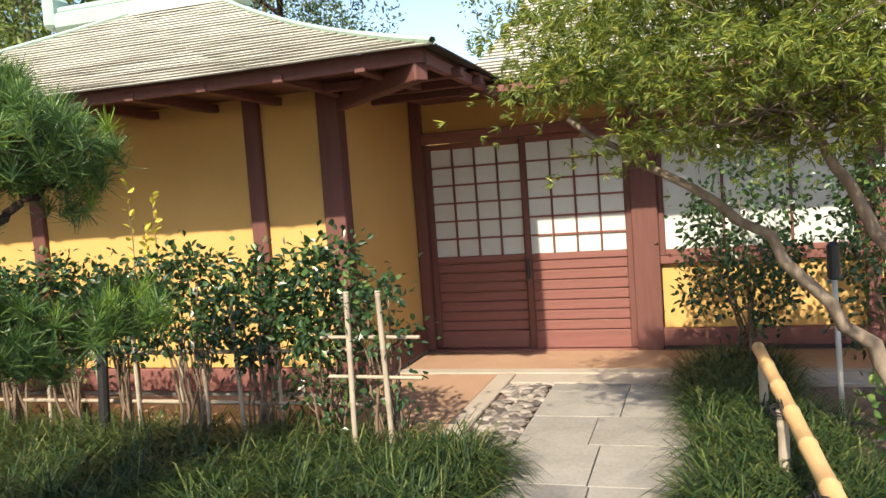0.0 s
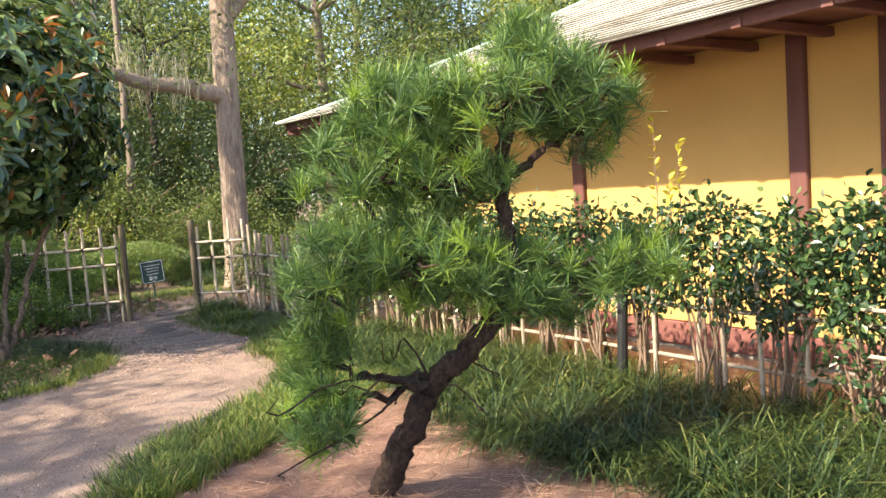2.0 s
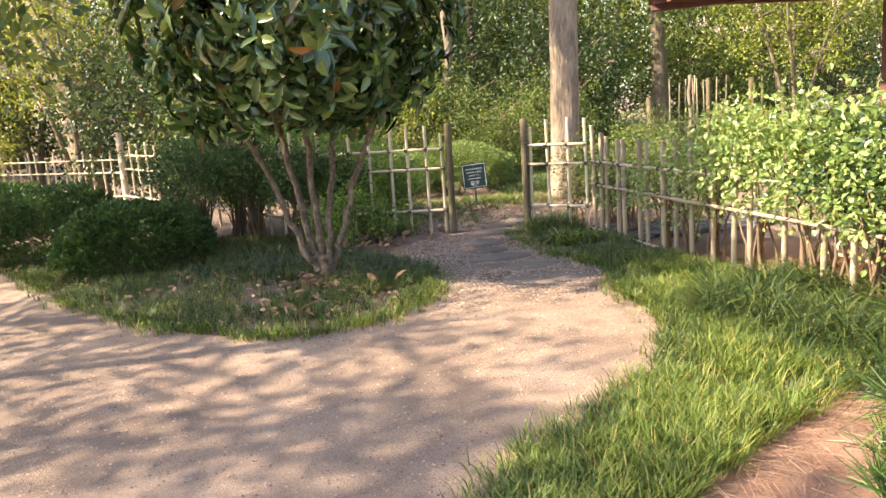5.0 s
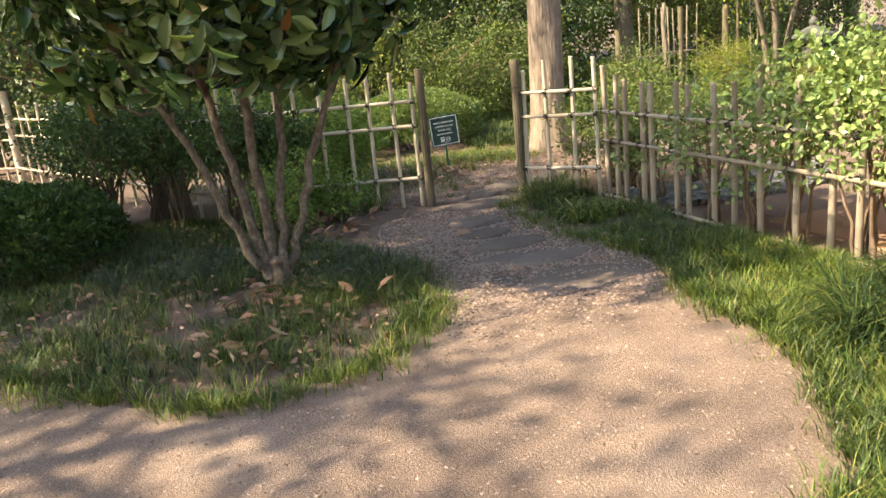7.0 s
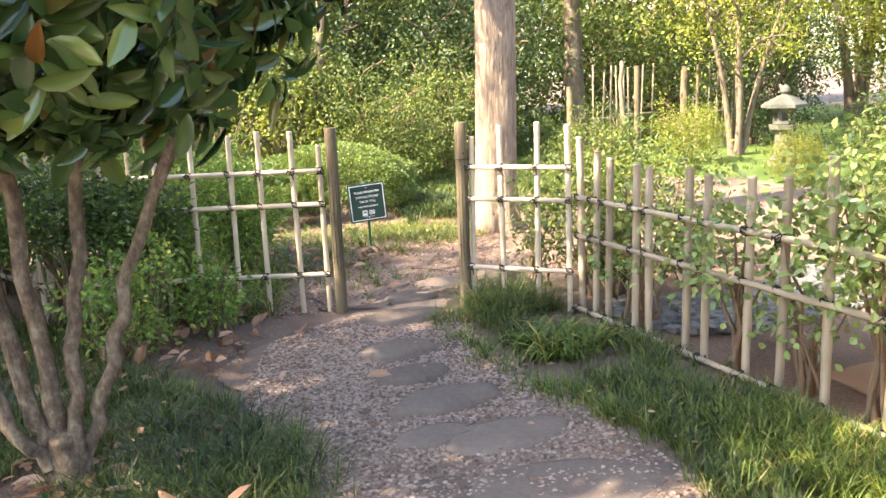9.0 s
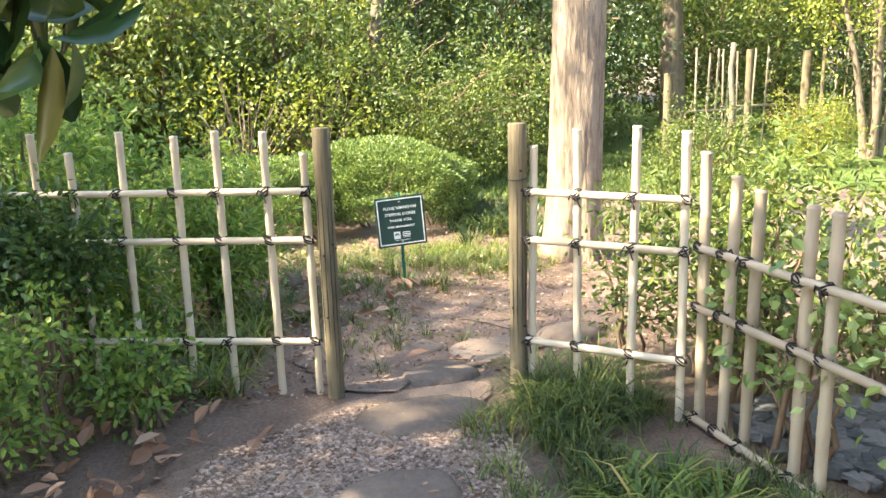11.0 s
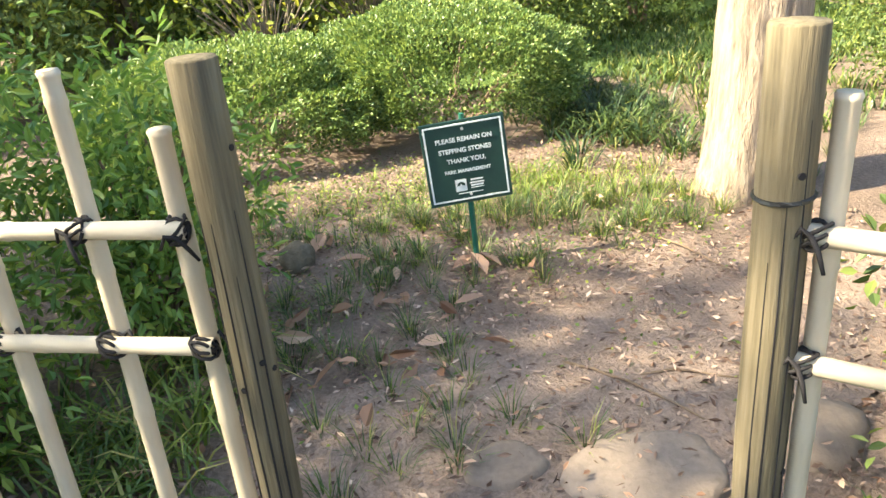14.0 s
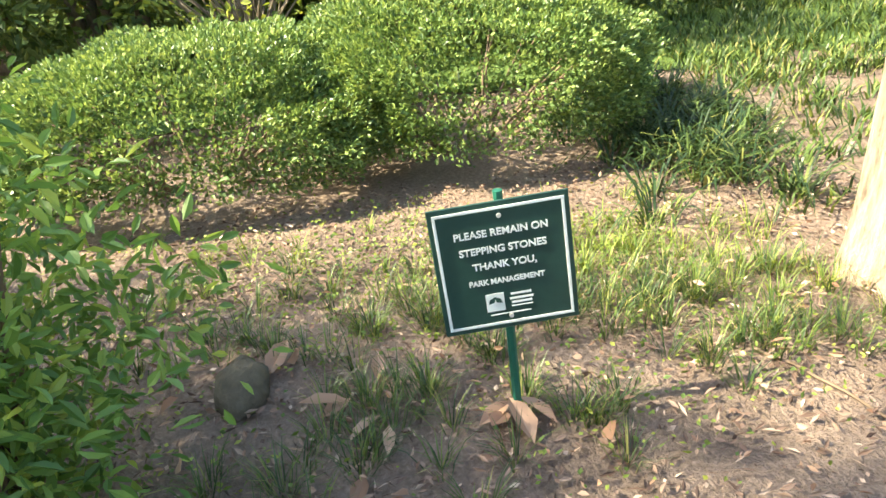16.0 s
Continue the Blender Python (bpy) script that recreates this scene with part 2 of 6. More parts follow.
def part(name, me, parent, label="", m=None):
    """One mesh object under a thing, in the thing's own space."""
    ob = new(name, me)
    ob.parent = parent
    if m is not None:
        ob.matrix_basis = m
    return tagged(ob, label) if label else ob


def bm_mesh(name, bm, material, smooth=False):
    me = bpy.data.meshes.new(name)
    bm.normal_update()
    bm.to_mesh(me)
    bm.free()
    for p in me.polygons:
        p.use_smooth = smooth
    me.materials.append(material)
    return me


def slab(name, size, material, bevel=0.006, at=(0, 0, 0), segments=1):
    """A box with softened edges, centred on at."""
    bm = bmesh.new()
    bmesh.ops.create_cube(bm, size=1.0)
    bmesh.ops.scale(bm, vec=size, verts=bm.verts)
    bmesh.ops.bevel(bm, geom=bm.edges[:], offset=min(bevel, min(size) * 0.4), segments=segments, affect="EDGES")
    bmesh.ops.translate(bm, vec=at, verts=bm.verts)
    return bm_mesh(name, bm, material)


def box(name, lo, hi, material, parent, label="", bevel=0.006):
    lo, hi = Vector(lo), Vector(hi)
    return part(name, slab(name, hi - lo, material, bevel), parent, label, Matrix.Translation((lo + hi) / 2))


def tube(points, radii, sides=8, rough=0.0, rng=None, cap=True):
    """A tapered round limb along points: verts and quads."""
    P = np.array(points, float)
    R = np.broadcast_to(np.array(radii, float), (len(P),))
    T = unit(np.gradient(P, axis=0))
    a = np.array((0.31, 0.83, 0.46)) if abs(T[0, 0]) < 0.9 else np.array((0.0, 1.0, 0.2))
    V = []
    ang = np.arange(sides) * 2 * np.pi / sides
    for p, t, r in zip(P, T, R):
        u = unit(np.cross(t, a))
        w = np.cross(t, u)
        rr = r * (1 + (rng.normal(0, rough, sides) if rough else 0))
        V.append(p + (np.cos(ang) * rr)[:, None] * u + (np.sin(ang) * rr)[:, None] * w)
    n = len(P)
    if cap:
        V.append(np.repeat(P[-1:], sides, 0))
        n += 1
    V = np.concatenate(V)
    i, j = np.meshgrid(np.arange(n - 1), np.arange(sides), indexing="ij")
    k = (j + 1) % sides
    F = np.stack((i * sides + j, i * sides + k, (i + 1) * sides + k, (i + 1) * sides + j), -1).reshape(-1, 4)
    return V, F


def curve_points(points, n):
    """A smooth line through points."""
    P = np.array(points, float)
    Q = np.concatenate((2 * P[:1] - P[1:2], P, 2 * P[-1:] - P[-2:-1]))
    out = []
    for u in np.linspace(0, len(P) - 1, n):
        i = min(int(u), len(P) - 2)
        t = u - i
        a, b, c, d = Q[i], Q[i + 1], Q[i + 2], Q[i + 3]
        out.append(0.5 * (2 * b + (c - a) * t + (2 * a - 5 * b + 4 * c - d) * t * t + (3 * b - a - 3 * c + d) * t ** 3))
    return np.array(out)


LEAF = {
    "oval": (np.array(((0, 0, 0), (0.5, 0.38, 0.10), (0.40, 0.72, 0.07), (0, 1, -0.05), (-0.40, 0.72, 0.07), (-0.5, 0.38, 0.10))), np.array(((0, 1, 2, 3), (0, 3, 4, 5)))),
    "flat": (np.array(((0, 0, 0), (0.5, 0.45, 0.06), (0, 1, 0), (-0.5, 0.45, 0.06))), np.array(((0, 1, 2, 3),))),
    "needle": (np.array(((-0.5, 0, 0), (0.5, 0, 0), (0.25, 1, 0.08), (-0.25, 1, 0.08))), np.array(((0, 1, 2, 3),))),
    "blade": (np.array(((-0.5, 0, 0), (0.5, 0, 0), (0.45, 0.55, 0.10), (-0.45, 0.55, 0.10), (0.08, 0.92, 0.42), (-0.08, 0.92, 0.42))), np.array(((0, 1, 2, 3), (3, 2, 4, 5)))),
    "long": (np.array(((-0.5, 0, 0), (0.5, 0, 0), (0.45, 0.45, 0.10), (-0.45, 0.45, 0.10), (0.35, 0.72, 0.36), (-0.35, 0.72, 0.36), (0.06, 0.72, 0.72), (-0.06, 0.72, 0.72))), np.array(((0, 1, 2, 3), (3, 2, 4, 5), (5, 4, 6, 7)))),
}

# a broad leaf with a folded midrib and a drooping tip
LEAF["broad"] = (np.array([(k * w, y, abs(k) * w * 0.25 - 0.14 * y * y) for y, w in ((0, 0.05), (0.2, 0.34), (0.48, 0.5), (0.78, 0.36), (1, 0.05)) for k in (-1, 0, 1)]),
                 np.array([(3 * r + k, 3 * r + k + 1, 3 * r + k + 4, 3 * r + k + 3) for r in range(4) for k in (0, 1)]))


def leaf_geo(P, D, L, W, shape, rng, N=None):
    P, D = np.asarray(P, float), unit(np.asarray(D, float))
    n = len(P)
    L, W = np.broadcast_to(L, (n,)), np.broadcast_to(W, (n,))
    if N is None:
        N = rng.normal(0, 1, (n, 3)) + (0, 0, 0.9)
    X = unit(np.cross(D, N))
    N = np.cross(X, D)
    T, Q = LEAF[shape]
    V = P[:, None] + X[:, None] * (T[None, :, :1] * W[:, None, None]) + D[:, None] * (T[None, :, 1:2] * L[:, None, None]) + N[:, None] * (T[None, :, 2:] * L[:, None, None])
    return V.reshape(-1, 3), (np.arange(n)[:, None, None] * len(T) + Q[None]).reshape(-1, 4)


def ball_points(n, rng, lo=0.0):
    return unit(rng.normal(0, 1, (n, 3))) * (rng.uniform(lo ** 3, 1, (n, 1)) ** (1 / 3))


def smooth_outline(points, n, amp, rng):
    """A closed wavering outline through points (2D)."""
    P = np.array(points, float)
    Q = np.concatenate((P[-1:], P, P[:2]))
    out = []
    for u in np.linspace(0, len(P), n, endpoint=False):
        i = int(u)
        t = u - i
        a, b, c, d = Q[i], Q[i + 1], Q[i + 2], Q[i + 3]
        out.append(0.5 * (2 * b + (c - a) * t + (2 * a - 5 * b + 4 * c - d) * t * t + (3 * b - a - 3 * c + d) * t ** 3))
    return np.array(out) + rng.normal(0, amp, (n, 2))


def inside(poly, pts):
    poly, pts = np.asarray(poly), np.asarray(pts)
    x, y = pts[:, 0], pts[:, 1]
    hit = np.zeros(len(pts), bool)
    for (x1, y1), (x2, y2) in zip(poly, np.roll(poly, -1, 0)):
        c = (y1 > y) != (y2 > y)
        hit ^= c & (x < (x2 - x1) * (y - y1) / (y2 - y1 + 1e-12) + x1)
    return hit


def scatter(poly, n, rng):
    poly = np.asarray(poly)
    lo, hi = poly.min(0), poly.max(0)
    p = rng.uniform(lo, hi, (int(n * 3) + 50, 2))
    return p[inside(poly, p)][:n]


def edge_distance(poly, pts):
    best = np.full(len(pts), 1e9)
    for a, b in zip(poly, np.roll(poly, -1, 0)):
        ab = b - a
        t = np.clip(((pts - a) @ ab) / max(ab @ ab, 1e-9), 0, 1)
        best = np.minimum(best, np.linalg.norm(pts - (a + t[:, None] * ab), axis=1))
    return best


def sheet(name, outline, z, material, label, category, kind="structure"):
    n = len(outline)
    vs, _, tris = geometry.delaunay_2d_cdt([Vector(p) for p in outline], [], [list(range(n))], 1, 1e-5)[:3]
    bm = bmesh.new()
    pts = [bm.verts.new((v.x, v.y, z)) for v in vs]
    for t in tris:
        bm.faces.new([pts[k] for k in t])
    bmesh.ops.recalc_face_normals(bm, faces=bm.faces[:])
    if sum(f.normal.z for f in bm.faces) < 0:
        bmesh.ops.reverse_faces(bm, faces=bm.faces[:])
    return tagged(new(name, bm_mesh(name, bm, material)), label, category, "", kind)


def tufts(name, centers, per, length, width, spread, material, rng, label, category="grass", shape="blade", lean=0.55):
    """Tufts of arching blades: one object of many blades."""
    c = np.repeat(np.asarray(centers, float), per, 0)
    n = len(c)
    a = rng.uniform(0, 2 * np.pi, n)
    out = np.stack((np.cos(a), np.sin(a), np.zeros(n)), 1)
    P = np.concatenate((c, np.zeros((n, 1))), 1) + out * rng.uniform(0, spread, (n, 1))
    D = out * rng.uniform(0.05, lean, (n, 1)) + (0, 0, 1)
    L = length * rng.uniform(0.55, 1.15, n)
    v, f = leaf_geo(P, D, L, width * rng.uniform(0.7, 1.3, n), shape, rng, out)
    v[:, 2] = np.maximum(v[:, 2], 0.002)
    return tagged(new(name, quads(name, v, f, material)), label, category, "", "stuff")


def lumps(name, P, size, material, rng, flat=0.6, label="", category="stones"):
    """Many small angular stones in one mesh (six-sided lumps)."""
    base = np.array([(x, y, z) for z in (-1, 1) for x, y in ((-1, -1), (1, -1), (1, 1), (-1, 1))], float) * 0.5
    Q = np.array(((0, 3, 2, 1), (4, 5, 6, 7), (0, 1, 5, 4), (1, 2, 6, 5), (2, 3, 7, 6), (3, 0, 4, 7)))
    n = len(P)
    s = size * rng.uniform(0.5, 1.4, (n, 1, 1)) * np.array((1, 0.8, flat))
    V = base[None] * s * (1 + rng.normal(0, 0.22, (n, 8, 3)))
    a = rng.uniform(0, 6.28, n)
    c, d = np.cos(a)[:, None], np.sin(a)[:, None]
    V = np.stack((V[..., 0] * c - V[..., 1] * d, V[..., 0] * d + V[..., 1] * c, V[..., 2]), -1) + np.asarray(P)[:, None]
    return tagged(new(name, quads(name, V, (np.arange(n)[:, None, None] * 8 + Q[None]), material)), label, category, "", "stuff")


def boulder(name, rx, ry, rz, material, seed, flat_top=0.0):
    """An irregular stone."""
    bm = bmesh.new()
    bmesh.ops.create_icosphere(bm, subdivisions=3, radius=1.0)
    off = Vector((seed * 3.1, seed * 1.7, seed * 0.9))
    for v in bm.verts:
        d = 1 + 0.22 * noise.noise(v.co * 1.3 + off) + 0.07 * noise.noise(v.co * 4 + off)
        co = v.co * d
        if flat_top:
            co.z = min(co.z, flat_top + 0.05 * noise.noise(co * 2 + off))
        v.co = (co.x * rx, co.y * ry, co.z * rz)
    return bm_mesh(name, bm, material, True)


# ---- ground ----
rng = np.random.default_rng(7)
rings = np.concatenate(((0.01,), np.linspace(0.6, 15, 25), (20, 30, 50, 90, 180, 400)))
ang = np.arange(64) * 2 * np.pi / 64
V = np.stack([np.stack((-8 + r * np.cos(ang), 2 + r * np.sin(ang), np.zeros(64)), 1) for r in rings])
i, j = np.meshgrid(np.arange(len(rings) - 1), np.arange(64), indexing="ij")
k = (j + 1) % 64
F = np.stack((i * 64 + j, (i + 1) * 64 + j, (i + 1) * 64 + k, i * 64 + k), -1)
tagged(new("ground", quads("ground", V, F, M_SOIL)), "brown garden soil with leaf litter", "ground", "", "structure")
PATH = smooth_outline([(-3.3, 0.85), (-4.2, 0.95), (-4.6, 1.2), (-5.0, 1.55), (-5.4, 2.1), (-5.75, 2.5), (-6.1, 2.75), (-6.5, 2.98), (-7.1, 3.05), (-7.6, 3.12), (-8.0, 3.3), (-8.5, 3.3), (-8.9, 3.2),
                       (-9.4, 3.13), (-10.2, 3.2), (-10.65, 3.38), (-10.65, 2.72), (-10.4, 2.4), (-10.25, 2.0), (-9.9, 1.75), (-9.4, 1.86), (-8.7, 1.9), (-8.0, 1.8), (-7.6, 1.6), (-7.35, 1.25), (-7.25, 0.8),
                       (-7.3, 0.5), (-7.6, 0.05), (-8.1, -0.4), (-8.8, -0.9), (-9.7, -1.4), (-10.9, -2.0), (-12.3, -2.9), (-15, -4.6), (-17, -7), (-12, -9), (-4, -8), (4, -7), (5, 0), (1.5, 2.2), (0.0, 2.9), (-1.1, 2.9), (-1.6, 2.2), (-2.2, 1.2)], 420, 0.008, rng)
sheet("path", PATH, 0.012, M_PATH, "pinkish decomposed granite path, worn and sunlit in patches", "path")
STRAW = smooth_outline([(-4.0, 1.3), (-4.5, 1.9), (-4.9, 2.5), (-5.2, 3.1), (-4.0, 3.2), (-2.4, 3.0), (-1.3, 2.9), (-1.7, 2.2), (-2.3, 1.3), (-3.2, 1.0)], 120, 0.02, rng)
sheet("pine_straw", STRAW, 0.006, M_STRAW, "reddish fallen pine needles under the pine", "mulch")
BEYOND = smooth_outline([(-10.9, 3.6), (-11.2, 4.4), (-11.1, 5.6), (-10.2, 6.3), (-9.5, 6.1), (-9.05, 5.3), (-8.9, 4.6), (-7.0, 4.5), (-5, 4.6), (-4.8, 6.0), (-7, 7.4), (-9, 8.6), (-12.4, 9.3), (-14.6, 9.2), (-14.9, 7.9), (-13.6, 6.7), (-12.1, 5.3), (-12.0, 4.2), (-11.9, 3.4), (-11.6, 2.7), (-11.1, 2.6), (-10.75, 2.75)], 200, 0.03, rng)
sheet("path_beyond", BEYOND, 0.012, M_EARTH, "earth path beyond the bamboo gate", "path")
LAWN = smooth_outline([(-13.4, 9.2), (-17, 9.0), (-24, 9), (-34, 14), (-30, 26), (-18, 24), (-13, 14)], 120, 0.05, rng)
sheet("lawn", LAWN, 0.010, M_LAWN, "bright sunlit lawn behind the lantern", "lawn")
LAWN_FAR = smooth_outline([(-16.6, 1.2), (-15.9, 3.2), (-15.6, 5.3), (-15.6, 6.4), (-15.5, 8.7), (-17, 8.8), (-30, 8.6), (-38, 1), (-26, -1)], 120, 0.05, rng)
sheet("lawn_far", LAWN_FAR, 0.010, M_LAWN, "mossy green lawn under the trees", "lawn")

# ---- tea house ----
XC, YF, YD = -2.45, 5.42, 7.07
def wall(name, lo, hi, label):
    ob = new(name, slab(name, Vector(hi) - Vector(lo), M_PLASTER, 0.004))
    ob.location = (Vector(lo) + Vector(hi)) / 2
    return tagged(ob, label, "wall", "", "structure")
wall("wall_south", (-7.4, YF + 0.03, 0.24), (XC - 0.10, YF + 0.17, 2.62), "ochre plaster wall of the tea house")
wall("wall_side", (XC - 0.15, YF + 0.17, 0.26), (XC - 0.03, YD, 2.62), "ochre plaster return wall beside the entrance")
wall("wall_entrance", (XC - 0.03, YD + 0.03, 2.05), (6.0, YD + 0.15, 2.62), "ochre plaster band above the entrance doors")
wall("wall_below_window", (-0.28, YD + 0.03, 0.20), (6.0, YD + 0.13, 0.76), "ochre plaster panel under the window")
wall("wall_west", (-7.4, YF + 0.17, 0), (-7.25, 11.0, 2.62), "ochre plaster end wall")
wall("wall_north", (-7.4, 11.0, 0), (6.15, 11.15, 2.62), "ochre plaster back wall")
wall("wall_east", (6.0, YD, 0), (6.15, 11.0, 2.62), "ochre plaster end wall")
frame_house = thing("timber_frame", "dark red-brown timber posts and sills of the tea house", "timber frame", kind="structure")
for x0, x1 in ((-2.62, XC), (-3.24, -3.11), (-5.36, -5.23), (-7.45, -7.3)):
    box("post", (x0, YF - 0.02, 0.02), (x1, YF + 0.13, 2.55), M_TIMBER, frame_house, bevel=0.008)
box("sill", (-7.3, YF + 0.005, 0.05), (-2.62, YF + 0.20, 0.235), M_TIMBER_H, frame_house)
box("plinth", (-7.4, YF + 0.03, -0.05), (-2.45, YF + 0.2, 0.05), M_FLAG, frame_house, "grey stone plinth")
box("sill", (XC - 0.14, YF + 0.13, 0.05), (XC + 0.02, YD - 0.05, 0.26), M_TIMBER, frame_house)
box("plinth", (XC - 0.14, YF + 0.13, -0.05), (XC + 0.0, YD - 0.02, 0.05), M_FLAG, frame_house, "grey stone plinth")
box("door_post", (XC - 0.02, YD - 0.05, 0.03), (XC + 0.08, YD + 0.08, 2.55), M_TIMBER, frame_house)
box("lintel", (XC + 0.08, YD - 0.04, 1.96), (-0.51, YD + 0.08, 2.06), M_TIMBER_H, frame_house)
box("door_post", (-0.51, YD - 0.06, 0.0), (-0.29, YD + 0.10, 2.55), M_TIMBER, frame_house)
box("threshold", (XC + 0.08, YD - 0.05, 0.0), (-0.51, YD + 0.10, 0.035), M_TIMBER_H, frame_house)
box("rail", (-0.29, YD - 0.02, 0.76), (6.0, YD + 0.11, 0.83), M_TIMBER_H, frame_house)
box("lintel", (-0.29, YD - 0.02, 1.96), (6.0, YD + 0.11, 2.05), M_TIMBER_H, frame_house)
box("sill", (-0.29, YD - 0.03, 0.05), (6.0, YD + 0.12, 0.20), M_TIMBER_H, frame_house)
for x in (1.30, 2.95, 4.6):
    box("post", (x, YD - 0.04, 0.2), (x + 0.11, YD + 0.10, 2.55), M_TIMBER, frame_house)
box("wall_plate", (-8.6, YF - 0.02, 2.46), (XC + 0.12, YF + 0.14, 2.60), M_TIMBER_H, frame_house)
box("wall_plate", (XC - 0.14, YF + 0.14, 2.46), (XC + 0.02, YD + 0.1, 2.60), M_TIMBER, frame_house)


def sliding_door(name, x0, x1, y, label):
    d = thing(name, label, "door", kind="structure")
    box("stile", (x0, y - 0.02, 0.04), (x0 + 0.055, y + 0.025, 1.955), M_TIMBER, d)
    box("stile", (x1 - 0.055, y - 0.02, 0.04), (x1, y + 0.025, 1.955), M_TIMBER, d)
    for z0, z1 in ((0.04, 0.20), (0.84, 0.90), (1.90, 1.955)):
        box("rail", (x0 + 0.055, y - 0.018, z0), (x1 - 0.055, y + 0.023, z1), M_TIMBER_H, d)
    z = 0.205
    for h in (0.085, 0.085, 0.085, 0.085, 0.085, 0.085, 0.082):
        box("slat", (x0 + 0.055, y - 0.008, z), (x1 - 0.055, y + 0.014, z + h), M_TIMBER_H, d, bevel=0.007)
        z += h + 0.006
    w, h = (x1 - x0 - 0.11) / 4, 1.0 / 6
    pane = slab("pane", (w - 0.004, 0.008, h - 0.004), M_PAPER, 0.001)
    for i in range(4):
        for j in range(6):
            part("pane", pane, d, "", Matrix.Translation((x0 + 0.055 + (i + 0.5) * w, y + 0.008, 0.90 + (j + 0.5) * h)))
    for i in range(1, 4):
        box("muntin", (x0 + 0.055 + i * w - 0.009, y - 0.016, 0.90), (x0 + 0.055 + i * w + 0.009, y + 0.003, 1.90), M_TIMBER, d, bevel=0.002)
    for j in range(1, 6):
        box("muntin", (x0 + 0.055, y - 0.014, 0.90 + j * h - 0.009), (x1 - 0.055, y + 0.002, 0.90 + j * h + 0.009), M_TIMBER_H, d, bevel=0.002)
    return d


sliding_door("door_1", -2.37, -1.42, YD + 0.045, "dark red-brown sliding lattice door with frosted panes, closed, in shade")
dr = sliding_door("door_2", -1.46, -0.51, YD - 0.005, "red-brown sliding lattice door with frosted panes, closed")
box("handle", (-1.455, YD - 0.045, 0.68), (-1.425, YD - 0.025, 0.86), M_BLACK, dr, "black metal pull handle", 0.006)
win = thing("window_1", "wide frosted window in a red-brown timber frame", "window", kind="structure")
for x0, x1 in ((-0.29, 1.30), (1.41, 2.95), (3.06, 4.6)):
    box("pane", (x0 + 0.05, YD + 0.03, 0.88), (x1 - 0.05, YD + 0.04, 1.92), M_PAPER, win)
    box("window_frame", (x0, YD - 0.005, 0.83), (x0 + 0.05, YD + 0.06, 1.96), M_TIMBER, win)
    box("window_frame", (x1 - 0.05, YD - 0.005, 0.83), (x1, YD + 0.06, 1.96), M_TIMBER, win)
    box("window_frame", (x0 + 0.05, YD - 0.003, 0.83), (x1 - 0.05, YD + 0.06, 0.88), M_TIMBER_H, win)
    box("window_frame", (x0 + 0.05, YD - 0.003, 1.92), (x1 - 0.05, YD + 0.06, 1.96), M_TIMBER_H, win)
    for x in (x0 + (x1 - x0) / 3, x0 + 2 * (x1 - x0) / 3):
        box("muntin", (x - 0.012, YD + 0.005, 0.88), (x + 0.012, YD + 0.028, 1.92), M_TIMBER, win)

# roof of overlapping shingle courses
def course(name, a0, a1, b0, b1, lip, r):
    """One course from the low edge a0-a1 to the high edge b0-b1, with a wavering front lip."""
    n = max(4, int((Vector(a1) - Vector(a0)).length / 0.5))
    V, F = [], []
    for i in range(n + 1):
        t = i / n
        a, b = Vector(a0).lerp(Vector(a1), t), Vector(b0).lerp(Vector(b1), t)
        w = r.uniform(-0.004, 0.004)
        V += [b + Vector((0, 0, -0.012)), a + Vector((0, 0, 0.012 + w)), a + Vector((0, 0, 0.012 + 0.55 * lip + w)), b + Vector((0, 0, 0.008))]
    for i in range(n):
        k = i * 4
        F += [(k, k + 4, k + 5, k + 1), (k + 1, k + 5, k + 6, k + 2), (k + 2, k + 6, k + 7, k + 3)]
    me = quads(name, [tuple(v) for v in V], F, M_SHINGLE)
    me.materials.append(M_BUTT_SHADE)
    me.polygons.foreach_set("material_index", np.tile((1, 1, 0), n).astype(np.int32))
    return me


def roof_rise(s):
    """Height over the eave at s metres in from it: flatter at the eave."""
    return 0.33 * s + 0.026 * s * s


